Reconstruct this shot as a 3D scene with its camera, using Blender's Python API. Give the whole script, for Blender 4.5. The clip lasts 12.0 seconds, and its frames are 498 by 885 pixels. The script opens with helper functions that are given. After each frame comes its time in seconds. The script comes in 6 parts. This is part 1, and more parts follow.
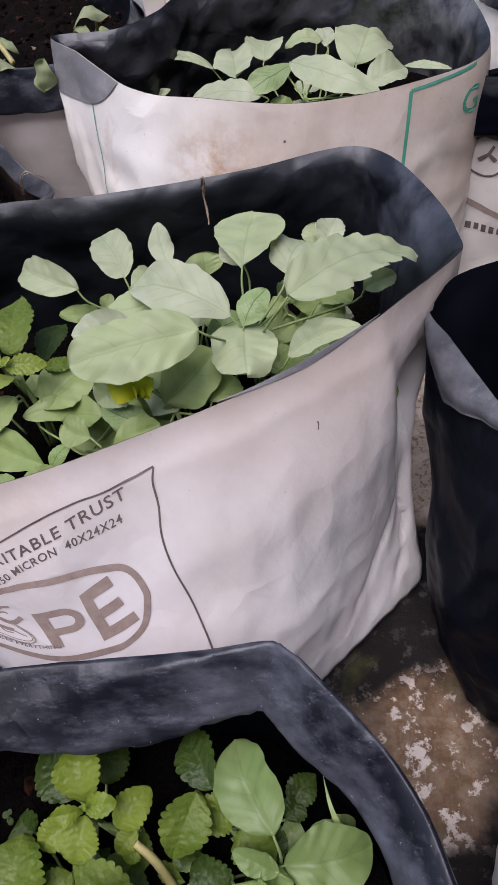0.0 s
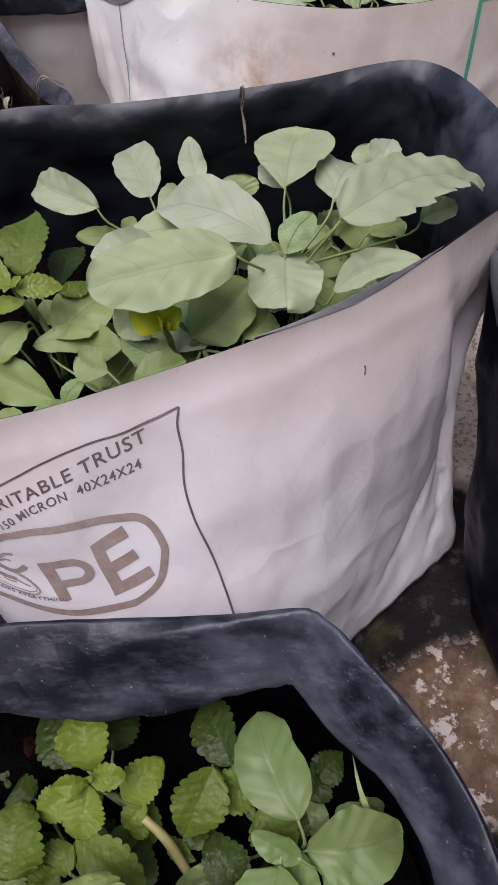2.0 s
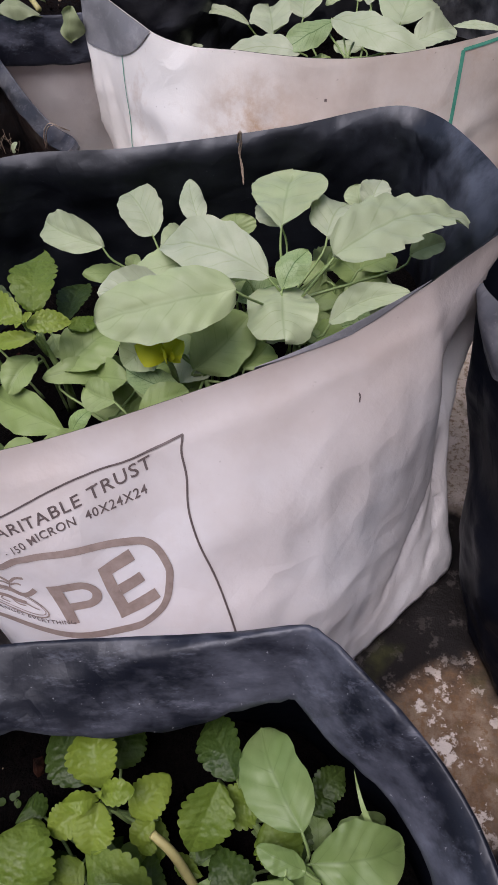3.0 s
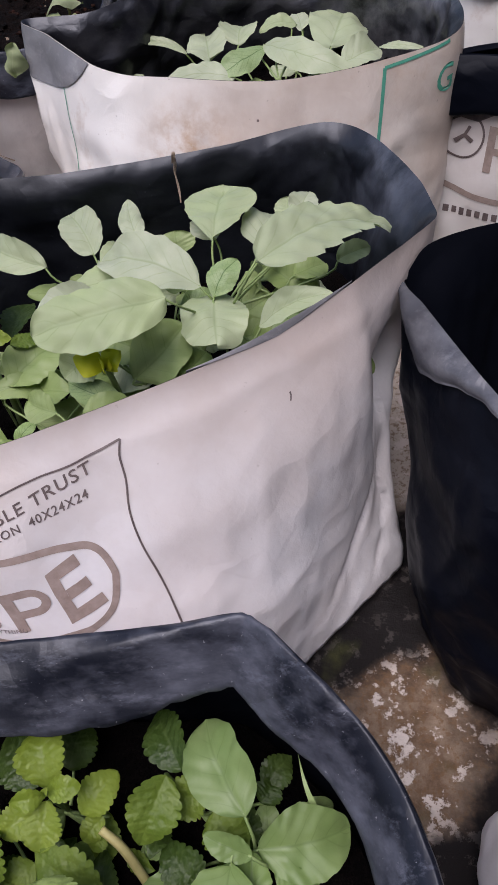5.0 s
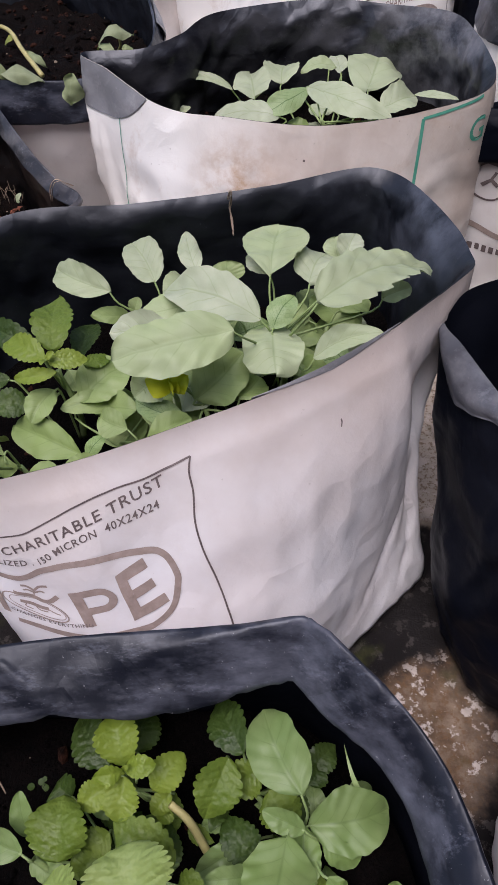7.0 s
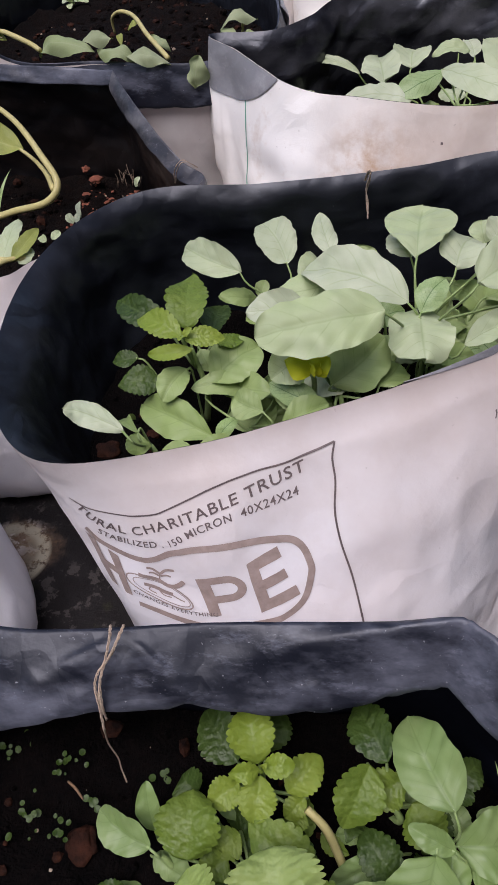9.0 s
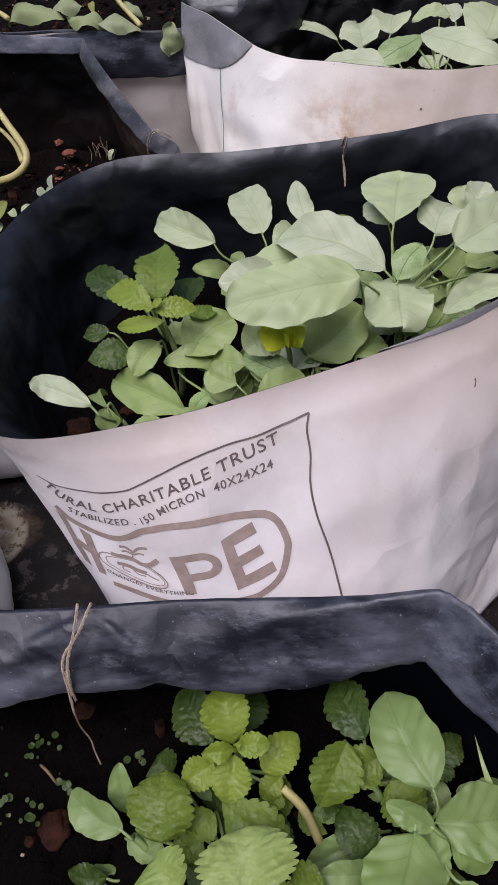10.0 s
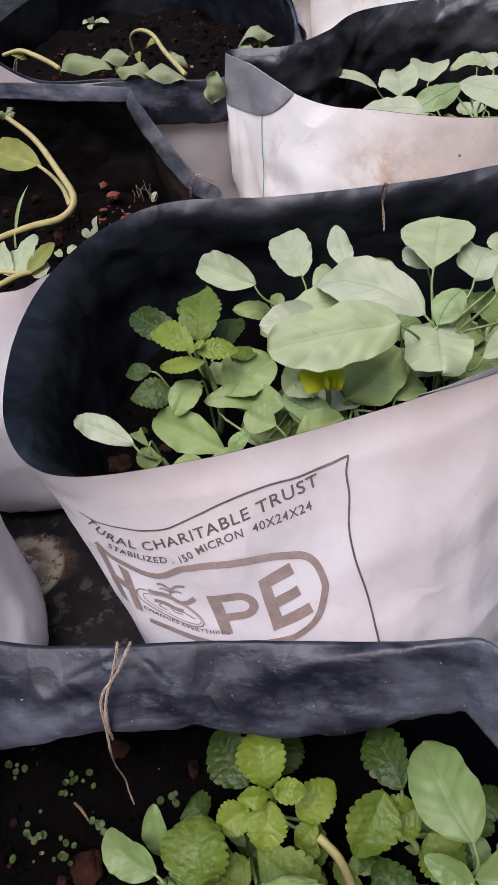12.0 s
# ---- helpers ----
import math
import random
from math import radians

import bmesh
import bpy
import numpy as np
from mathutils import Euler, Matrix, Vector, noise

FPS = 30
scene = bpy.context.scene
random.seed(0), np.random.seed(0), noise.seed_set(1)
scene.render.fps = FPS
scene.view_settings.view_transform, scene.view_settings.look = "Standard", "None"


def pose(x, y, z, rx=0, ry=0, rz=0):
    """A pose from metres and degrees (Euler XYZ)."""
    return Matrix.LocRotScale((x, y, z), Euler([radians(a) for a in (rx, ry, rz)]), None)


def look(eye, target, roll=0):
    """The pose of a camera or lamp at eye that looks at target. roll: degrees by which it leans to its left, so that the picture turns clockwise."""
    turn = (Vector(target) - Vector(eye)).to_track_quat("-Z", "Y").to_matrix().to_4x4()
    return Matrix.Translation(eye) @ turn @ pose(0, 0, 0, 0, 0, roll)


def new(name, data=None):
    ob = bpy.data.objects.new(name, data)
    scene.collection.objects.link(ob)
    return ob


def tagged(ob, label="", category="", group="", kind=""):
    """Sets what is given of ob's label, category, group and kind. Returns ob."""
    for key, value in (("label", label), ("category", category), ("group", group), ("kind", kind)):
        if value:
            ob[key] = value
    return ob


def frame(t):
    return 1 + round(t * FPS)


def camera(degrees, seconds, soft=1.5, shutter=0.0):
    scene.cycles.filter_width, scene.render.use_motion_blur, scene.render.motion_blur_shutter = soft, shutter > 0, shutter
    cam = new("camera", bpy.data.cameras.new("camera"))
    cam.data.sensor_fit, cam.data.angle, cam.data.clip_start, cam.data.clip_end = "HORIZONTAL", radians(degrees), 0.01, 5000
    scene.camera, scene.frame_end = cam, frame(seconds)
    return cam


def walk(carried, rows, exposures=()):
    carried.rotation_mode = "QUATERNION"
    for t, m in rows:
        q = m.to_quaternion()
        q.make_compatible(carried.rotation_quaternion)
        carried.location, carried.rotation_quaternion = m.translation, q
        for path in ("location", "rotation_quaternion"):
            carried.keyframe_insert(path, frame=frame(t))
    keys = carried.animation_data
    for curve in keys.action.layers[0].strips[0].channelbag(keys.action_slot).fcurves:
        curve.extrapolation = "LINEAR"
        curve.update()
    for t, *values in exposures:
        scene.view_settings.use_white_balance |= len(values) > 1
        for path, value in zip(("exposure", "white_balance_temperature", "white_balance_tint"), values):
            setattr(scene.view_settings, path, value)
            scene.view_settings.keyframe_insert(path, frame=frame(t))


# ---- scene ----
cam = camera(39.0, 12.0)
PATH = [
    (0, (0.041, -0.2466, 0.5499), (-0.0785, 0.6907, -0.5369), -7.2),
    (0.5, (0.0173, -0.2428, 0.5424), (-0.0893, 0.6845, -0.5531), -4.3),
    (1, (0.0043, -0.2256, 0.5311), (-0.0914, 0.6679, -0.5945), -2.3),
    (1.5, (0.0288, -0.2199, 0.5091), (-0.0929, 0.638, -0.6408), -5.8),
    (2, (0.0194, -0.2226, 0.5121), (-0.1073, 0.6421, -0.6331), -5.2),
    (2.5, (0.0252, -0.2261, 0.5131), (-0.1094, 0.6502, -0.6214), -6.2),
    (2.7, (0.023, -0.2325, 0.5244), (-0.1066, 0.6643, -0.595), -5.8),
    (4.3, (0.0166, -0.2415, 0.52), (-0.1051, 0.6951, -0.5668), -5.0),
    (4.5, (0.0482, -0.2512, 0.5156), (-0.0497, 0.696, -0.5647), -6.7),
    (5, (0.0504, -0.2557, 0.5231), (-0.0475, 0.7007, -0.5492), -6.8),
    (5.5, (0.0389, -0.2561, 0.5275), (-0.0749, 0.6981, -0.5447), -6.8),
    (5.8, (0.036, -0.2652, 0.5844), (-0.0778, 0.7222, -0.4576), -6.5),
    (6, (0.0288, -0.2766, 0.6061), (-0.0972, 0.7001, -0.4445), -7.1),
    (6.1, (0.0252, -0.2799, 0.6114), (-0.1138, 0.6884, -0.4458), -8.5),
    (6.5, (0.013, -0.2859, 0.5866), (-0.0612, 0.6819, -0.4771), -4.2),
    (6.7, (0.0115, -0.2781, 0.5745), (-0.0569, 0.6766, -0.5013), -3.6),
    (8.3, (-0.0194, -0.2922, 0.5596), (-0.1505, 0.7155, -0.4607), -5.4),
    (8.5, (-0.0266, -0.2825, 0.5539), (-0.1894, 0.6969, -0.489), -6.4),
    (9, (-0.0454, -0.2774, 0.5441), (-0.2362, 0.6839, -0.5105), -5.9),
    (9.5, (-0.0338, -0.2764, 0.5375), (-0.216, 0.6817, -0.5219), -6.4),
    (10, (-0.0353, -0.2734, 0.5287), (-0.2088, 0.6684, -0.5469), -6.1),
    (10.5, (-0.0245, -0.2585, 0.5146), (-0.175, 0.6561, -0.5879), -5.8),
    (11, (-0.0425, -0.2616, 0.5214), (-0.2412, 0.6675, -0.5598), -6.2),
    (11.5, (-0.0439, -0.2669, 0.5282), (-0.2578, 0.6846, -0.5314), -6.3),
    (12, (-0.0418, -0.2728, 0.5366), (-0.2743, 0.7083, -0.4912), -7.2),
]
walk(cam, [(t, look(eye, target, roll)) for t, eye, target, roll in PATH], exposures=[(0, 0.04, 6500, 15), (1.0, -0.03, 6500, 15), (2.0, -0.10, 6500, 15), (2.7, -0.08, 6500, 15), (4.5, -0.01, 6500, 15), (6.0, 0.05, 6500, 15), (8.5, 0.06, 6500, 15), (9.0, 0.12, 6500, 15), (10.0, 0.08, 6500, 15), (10.5, 0.02, 6500, 15), (11.2, 0.13, 6500, 15), (12, 0.16, 6500, 15)])

# ---- world, sun, exposure ----
world = bpy.data.worlds.new("sky_world")
scene.world = world
world.use_nodes = True
wn = world.node_tree.nodes
sky = wn.new("ShaderNodeTexSky")
sky.sky_type, sky.sun_disc = "NISHITA", False
SUN_EL, SUN_ROT = radians(68), radians(215)
sky.sun_elevation, sky.sun_rotation = SUN_EL, SUN_ROT
sky.air_density, sky.dust_density, sky.ozone_density = 1.0, 3.0, 1.0
world.node_tree.links.new(sky.outputs[0], wn["Background"].inputs[0])
wn["Background"].inputs[1].default_value = 0.145

sun = new("sun", bpy.data.lights.new("sun", "SUN"))
sun.data.energy, sun.data.angle, sun.data.color = 2.4, radians(40), (0.97, 0.95, 1.0)
sun.matrix_world = look((-0.40, -0.90, 2.5), (0, 0, 0))


# ---- materials ----
def material(name):
    m = bpy.data.materials.new(name)
    m.use_nodes = True
    nt = m.node_tree
    return m, nt, nt.nodes["Principled BSDF"]


def node(nt, kind, **values):
    n = nt.nodes.new("ShaderNode" + kind)
    for k, v in values.items():
        n.inputs[k.replace("_", " ")].default_value = v
    return n


def noise_of(nt, scale, detail=4.0, rough=0.55, coords="Object", stretch=None):
    tc = nt.nodes.new("ShaderNodeTexCoord")
    n = node(nt, "TexNoise", Scale=scale, Detail=detail, Roughness=rough)
    src = tc.outputs[coords]
    if stretch:
        mp = node(nt, "Mapping", Scale=stretch)
        nt.links.new(src, mp.inputs[0])
        src = mp.outputs[0]
    nt.links.new(src, n.inputs["Vector"])
    return n.outputs["Fac"]


def noise_colour(nt, scale):
    tc = nt.nodes.new("ShaderNodeTexCoord")
    n = node(nt, "TexNoise", Scale=scale, Detail=3.0)
    nt.links.new(tc.outputs["Object"], n.inputs["Vector"])
    return n.outputs["Color"]


def ramp(nt, fac, *stops):
    r = nt.nodes.new("ShaderNodeValToRGB")
    while len(r.color_ramp.elements) < len(stops):
        r.color_ramp.elements.new(0.5)
    for e, (p, c) in zip(r.color_ramp.elements, stops):
        e.position = p
        e.color = (c, c, c, 1) if isinstance(c, (int, float)) else (*c, 1)
    nt.links.new(fac, r.inputs[0])
    return r.outputs[0]


def mix(nt, fac, a, b, blend="MIX"):
    m = nt.nodes.new("ShaderNodeMix")
    m.data_type, m.blend_type = "RGBA", blend
    for sock, v in ((m.inputs[0], fac), (m.inputs[6], a), (m.inputs[7], b)):
        if isinstance(v, (int, float)):
            sock.default_value = v
        elif isinstance(v, tuple):
            sock.default_value = (*v, 1)
        else:
            nt.links.new(v, sock)
    return m.outputs[2]


def bump(nt, bsdf, height, strength, distance=0.002):
    b = node(nt, "Bump", Strength=strength, Distance=distance)
    nt.links.new(height, b.inputs["Height"])
    if bsdf.inputs["Normal"].links:
        nt.links.new(bsdf.inputs["Normal"].links[0].from_socket, b.inputs["Normal"])
    nt.links.new(b.outputs[0], bsdf.inputs["Normal"])


def crumple(nt, bsdf, sizes, depth=0.026):
    """Flat facets meeting in soft creases, as in handled plastic film."""
    for scale, power in sizes:
        tc = nt.nodes.new("ShaderNodeTexCoord")
        cr = nt.nodes.new("ShaderNodeTexVoronoi")
        cr.distance = "CHEBYCHEV"
        cr.inputs["Scale"].default_value = scale
        nt.links.new(mix(nt, 0.10, tc.outputs["Object"], noise_colour(nt, 9.0)), cr.inputs["Vector"])
        bump(nt, bsdf, cr.outputs["Distance"], power, depth)


def rucks(nt, bsdf, scale, power, depth):
    """Long branching creases."""
    ridge = node(nt, "TexNoise", Scale=scale, Detail=3.0, Roughness=0.5, Distortion=0.6)
    ridge.noise_type = "RIDGED_MULTIFRACTAL"
    tc = nt.nodes.new("ShaderNodeTexCoord")
    mp = node(nt, "Mapping", Scale=(0.8, 1.3, 1.3), Rotation=(0.0, 0.3, 0.5))
    nt.links.new(tc.outputs["Object"], mp.inputs[0])
    nt.links.new(mp.outputs[0], ridge.inputs["Vector"])
    bump(nt, bsdf, ridge.outputs[0], power, depth)


def film_white(name, tint, stain, stain_amount, upper_tone=0.85, blot=None, wash=0.93, dirt_shade=None):
    m, nt, b = material(name)
    cloud = ramp(nt, noise_of(nt, 9.0, 4), (0.35, (tint[0] * wash, tint[1] * (wash * 1.6 - 0.6), tint[2] * (wash * 2.0 - 1.0))), (0.62, tint))
    dirt = ramp(nt, noise_of(nt, 15.0, 7, 0.72), (0.54, 0.0), (0.74, stain_amount))
    if blot:
        tb = nt.nodes.new("ShaderNodeTexCoord")
        far = nt.nodes.new("ShaderNodeVectorMath")
        far.operation = "DISTANCE"
        far.inputs[1].default_value = blot
        nt.links.new(tb.outputs["Object"], far.inputs[0])
        near = ramp(nt, far.outputs["Value"], (0.008, 1.0), (0.055, 0.0))
        patch = ramp(nt, noise_of(nt, 40.0, 6, 0.7), (0.42, 0.0), (0.62, 0.8))
        dirt = mix(nt, mix(nt, 1.0, near, patch, "MULTIPLY"), dirt, (1.0, 1.0, 1.0))
    specks = ramp(nt, noise_of(nt, 210.0, 2), (0.735, 0.0), (0.78, 0.5 * stain_amount + 0.12))
    tc = nt.nodes.new("ShaderNodeTexCoord")
    split = nt.nodes.new("ShaderNodeSeparateXYZ")
    nt.links.new(tc.outputs["Object"], split.inputs[0])
    wob = nt.nodes.new("ShaderNodeMath")
    wob.operation = "MULTIPLY_ADD"
    wob.inputs[1].default_value = 0.14
    nt.links.new(noise_of(nt, 13.0, 5, 0.6), wob.inputs[0])
    nt.links.new(split.outputs[2], wob.inputs[2])
    # browner and darker with height, its edge broken by noise
    tone_mask = ramp(nt, wob.outputs[0], (0.225, 0.0), (0.335, upper_tone))
    cloud = mix(nt, tone_mask, cloud, (0.53, 0.455, 0.425))
    # broad beige patch: dirt and the shadow on this side, both in the colour
    if dirt_shade:
        tt = nt.nodes.new("ShaderNodeTexCoord")
        far = nt.nodes.new("ShaderNodeVectorMath")
        far.operation = "DISTANCE"
        far.inputs[1].default_value = dirt_shade[0]
        nt.links.new(tt.outputs["Object"], far.inputs[0])
        wide = ramp(nt, far.outputs["Value"], (dirt_shade[1] * 0.5, 1.0), (dirt_shade[1], 0.0))
        wide = mix(nt, 1.0, wide, ramp(nt, noise_of(nt, 11.0, 5, 0.6), (0.28, 0.45), (0.58, 1.0)), "MULTIPLY")
        cloud = mix(nt, wide, cloud, (0.54, 0.455, 0.395))
    col = mix(nt, dirt, cloud, stain)
    col = mix(nt, specks, col, (0.16, 0.12, 0.09))
    nt.links.new(col, b.inputs["Base Color"])
    nt.links.new(ramp(nt, noise_of(nt, 30.0, 4), (0.3, 0.34), (0.7, 0.5)), b.inputs["Roughness"])
    b.inputs["Specular IOR Level"].default_value = 0.45
    crumple(nt, b, ((7.0, 0.19), (18.0, 0.10)))
    rucks(nt, b, 5.0, 0.9, 0.014)
    rucks(nt, b, 15.0, 0.6, 0.0028)
    bump(nt, b, noise_of(nt, 55.0, 5, 0.6), 0.4, 0.002)
    bump(nt, b, noise_of(nt, 600.0, 2), 0.08, 0.0005)
    return m


def film_black(name, dust_sheen=0.5, gloss=0.36, relief=0.5, shine=0.6, haze_tint=(0.050, 0.053, 0.070), base=(0.0025, 0.0032, 0.0065), patches=()):
    """Black polythene: soft dusty smears with sheen painted in, pale specks, rucked and creased."""
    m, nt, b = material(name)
    tone_mask = ramp(nt, noise_of(nt, 15.0, 6, 0.66, stretch=(0.55, 1.0, 1.5)), (0.45, 0.0), (0.66, dust_sheen))
    scuff = ramp(nt, noise_of(nt, 90.0, 5, 0.75, stretch=(0.35, 1.0, 1.0)), (0.56, 0.0), (0.72, dust_sheen * 0.45))
    # cloudy tone near given places: painted sheen, brown smears on the browned film
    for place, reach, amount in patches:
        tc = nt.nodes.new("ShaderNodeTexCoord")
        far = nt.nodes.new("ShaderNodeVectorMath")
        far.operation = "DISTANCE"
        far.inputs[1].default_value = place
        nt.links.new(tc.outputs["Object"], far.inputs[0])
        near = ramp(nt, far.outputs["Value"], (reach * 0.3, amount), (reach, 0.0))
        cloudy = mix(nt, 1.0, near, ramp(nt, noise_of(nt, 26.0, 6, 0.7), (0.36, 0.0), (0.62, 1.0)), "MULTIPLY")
        tone_mask = mix(nt, 1.0, tone_mask, cloudy, "LIGHTEN")
    fine = ramp(nt, noise_of(nt, 430.0, 2, 0.6), (0.70, 0.0), (0.76, min(1.0, dust_sheen * 0.8)))
    col = mix(nt, tone_mask, base, haze_tint)
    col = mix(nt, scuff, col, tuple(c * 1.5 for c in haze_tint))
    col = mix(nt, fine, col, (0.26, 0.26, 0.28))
    nt.links.new(col, b.inputs["Base Color"])
    nt.links.new(ramp(nt, noise_of(nt, 24.0, 5), (0.3, gloss), (0.75, gloss + 0.14)), b.inputs["Roughness"])
    b.inputs["Specular IOR Level"].default_value = shine
    b.inputs["Specular Tint"].default_value = (0.88, 0.91, 1.0, 1)
    bump(nt, b, noise_of(nt, 10.0, 2, 0.45, stretch=(1.0, 1.0, 1.6)), min(1.0, relief), 0.022)
    crumple(nt, b, ((8.0, 0.30 * relief), (21.0, 0.20 * relief)))
    rucks(nt, b, 7.5, min(1.0, relief * 0.7), 0.010)
    rucks(nt, b, 21.0, min(1.0, relief * 0.6), 0.0045)
    rucks(nt, b, 55.0, min(1.0, relief * 0.4), 0.0012)
    bump(nt, b, noise_of(nt, 60.0, 4, 0.6), relief * 0.35, 0.002)
    bump(nt, b, noise_of(nt, 260.0, 3, 0.6), 0.10, 0.0006)
    return m


def leaf_stuff(name, low, high, vein, rough, veins=8.0, slant=2.6, vein_mix=0.35, quilt=0.25, cell=420.0, puff=0.10, mesh=0.18):
    """Blade with midrib and slanted side veins, from the leaf's own UV map."""
    m, nt, b = material(name)
    uv = nt.nodes.new("ShaderNodeUVMap")
    sep = nt.nodes.new("ShaderNodeSeparateXYZ")
    nt.links.new(uv.outputs[0], sep.inputs[0])

    def calc(op, a, c=0.0):
        n = nt.nodes.new("ShaderNodeMath")
        n.operation = op
        for sock, v in zip(n.inputs, (a, c)):
            if isinstance(v, (int, float)):
                sock.default_value = v
            else:
                nt.links.new(v, sock)
        return n.outputs[0]

    side = calc("ABSOLUTE", calc("SUBTRACT", sep.outputs[0], 0.5))
    wob = calc("MULTIPLY", noise_of(nt, 60.0, 2), 0.5)
    run = calc("ADD", calc("SUBTRACT", calc("MULTIPLY", sep.outputs[1], veins), calc("MULTIPLY", side, slant * 2)), wob)
    saw = calc("ABSOLUTE", calc("SUBTRACT", calc("FRACT", run), 0.5))
    lateral = ramp(nt, saw, (0.0, 1.0), (0.07, 0.0))
    mid = ramp(nt, side, (0.0, 1.0), (0.03, 0.0))
    lateral = calc("MULTIPLY", lateral, ramp(nt, side, (0.10, 1.0), (0.48, 0.18)))
    lateral = calc("MULTIPLY", lateral, ramp(nt, noise_of(nt, 75.0, 2), (0.38, 0.15), (0.62, 1.0)))
    lines = calc("MAXIMUM", lateral, mid)
    info = nt.nodes.new("ShaderNodeObjectInfo")
    base = mix(nt, ramp(nt, noise_of(nt, 55.0, 4), (0.3, 0.0), (0.7, 1.0)), low, high)
    base = mix(nt, calc("MULTIPLY", info.outputs["Random"], 0.6), base, (low[0] * 0.80, low[1] * 0.92, low[2] * 0.5))
    net = nt.nodes.new("ShaderNodeTexVoronoi")
    net.feature = "DISTANCE_TO_EDGE"
    net.inputs["Scale"].default_value = cell
    tco = nt.nodes.new("ShaderNodeTexCoord")
    nt.links.new(tco.outputs["Object"], net.inputs["Vector"])
    cells = ramp(nt, net.outputs[0], (0.0, 1.0), (0.12, 0.0))
    blotch = ramp(nt, noise_of(nt, 22.0, 3), (0.35, 0.0), (0.7, 0.5))
    base = mix(nt, blotch, base, tuple(c * 0.78 for c in low))
    col = mix(nt, calc("MULTIPLY", lines, vein_mix), base, vein)
    col = mix(nt, calc("MULTIPLY", cells, mesh), col, vein)
    nt.links.new(col, b.inputs["Base Color"])
    b.inputs["Roughness"].default_value = rough
    b.inputs["Specular IOR Level"].default_value = 0.32
    b.inputs["Subsurface Weight"].default_value = 0.0
    bump(nt, b, lines, -quilt, 0.0012)
    if puff > 0.15:
        bump(nt, b, noise_of(nt, 170.0, 2, 0.5), min(1.0, puff * 2.6), 0.0028)
    bump(nt, b, noise_of(nt, 90.0, 2), 0.10, 0.0012)
    nt.links.new(ramp(nt, noise_of(nt, 70.0, 3), (0.3, rough - 0.10), (0.7, rough + 0.12)), b.inputs["Roughness"])
    tr = nt.nodes.new("ShaderNodeBsdfTranslucent")
    nt.links.new(mix(nt, 0.5, col, (0.30, 0.42, 0.05)), tr.inputs[0])
    ms = nt.nodes.new("ShaderNodeMixShader")
    ms.inputs[0].default_value = 0.18
    out = nt.nodes["Material Output"]
    nt.links.new(b.outputs[0], ms.inputs[1])
    nt.links.new(tr.outputs[0], ms.inputs[2])
    nt.links.new(ms.outputs[0], out.inputs[0])
    return m


def plain(name, low, high, scale, rough, grain=0.3, dist=0.001, shine=0.5):
    m, nt, b = material(name)
    nt.links.new(ramp(nt, noise_of(nt, scale, 5, 0.65), (0.32, low), (0.68, high)), b.inputs["Base Color"])
    b.inputs["Roughness"].default_value = rough
    b.inputs["Specular IOR Level"].default_value = shine
    bump(nt, b, noise_of(nt, scale * 3, 4), grain, dist)
    return m


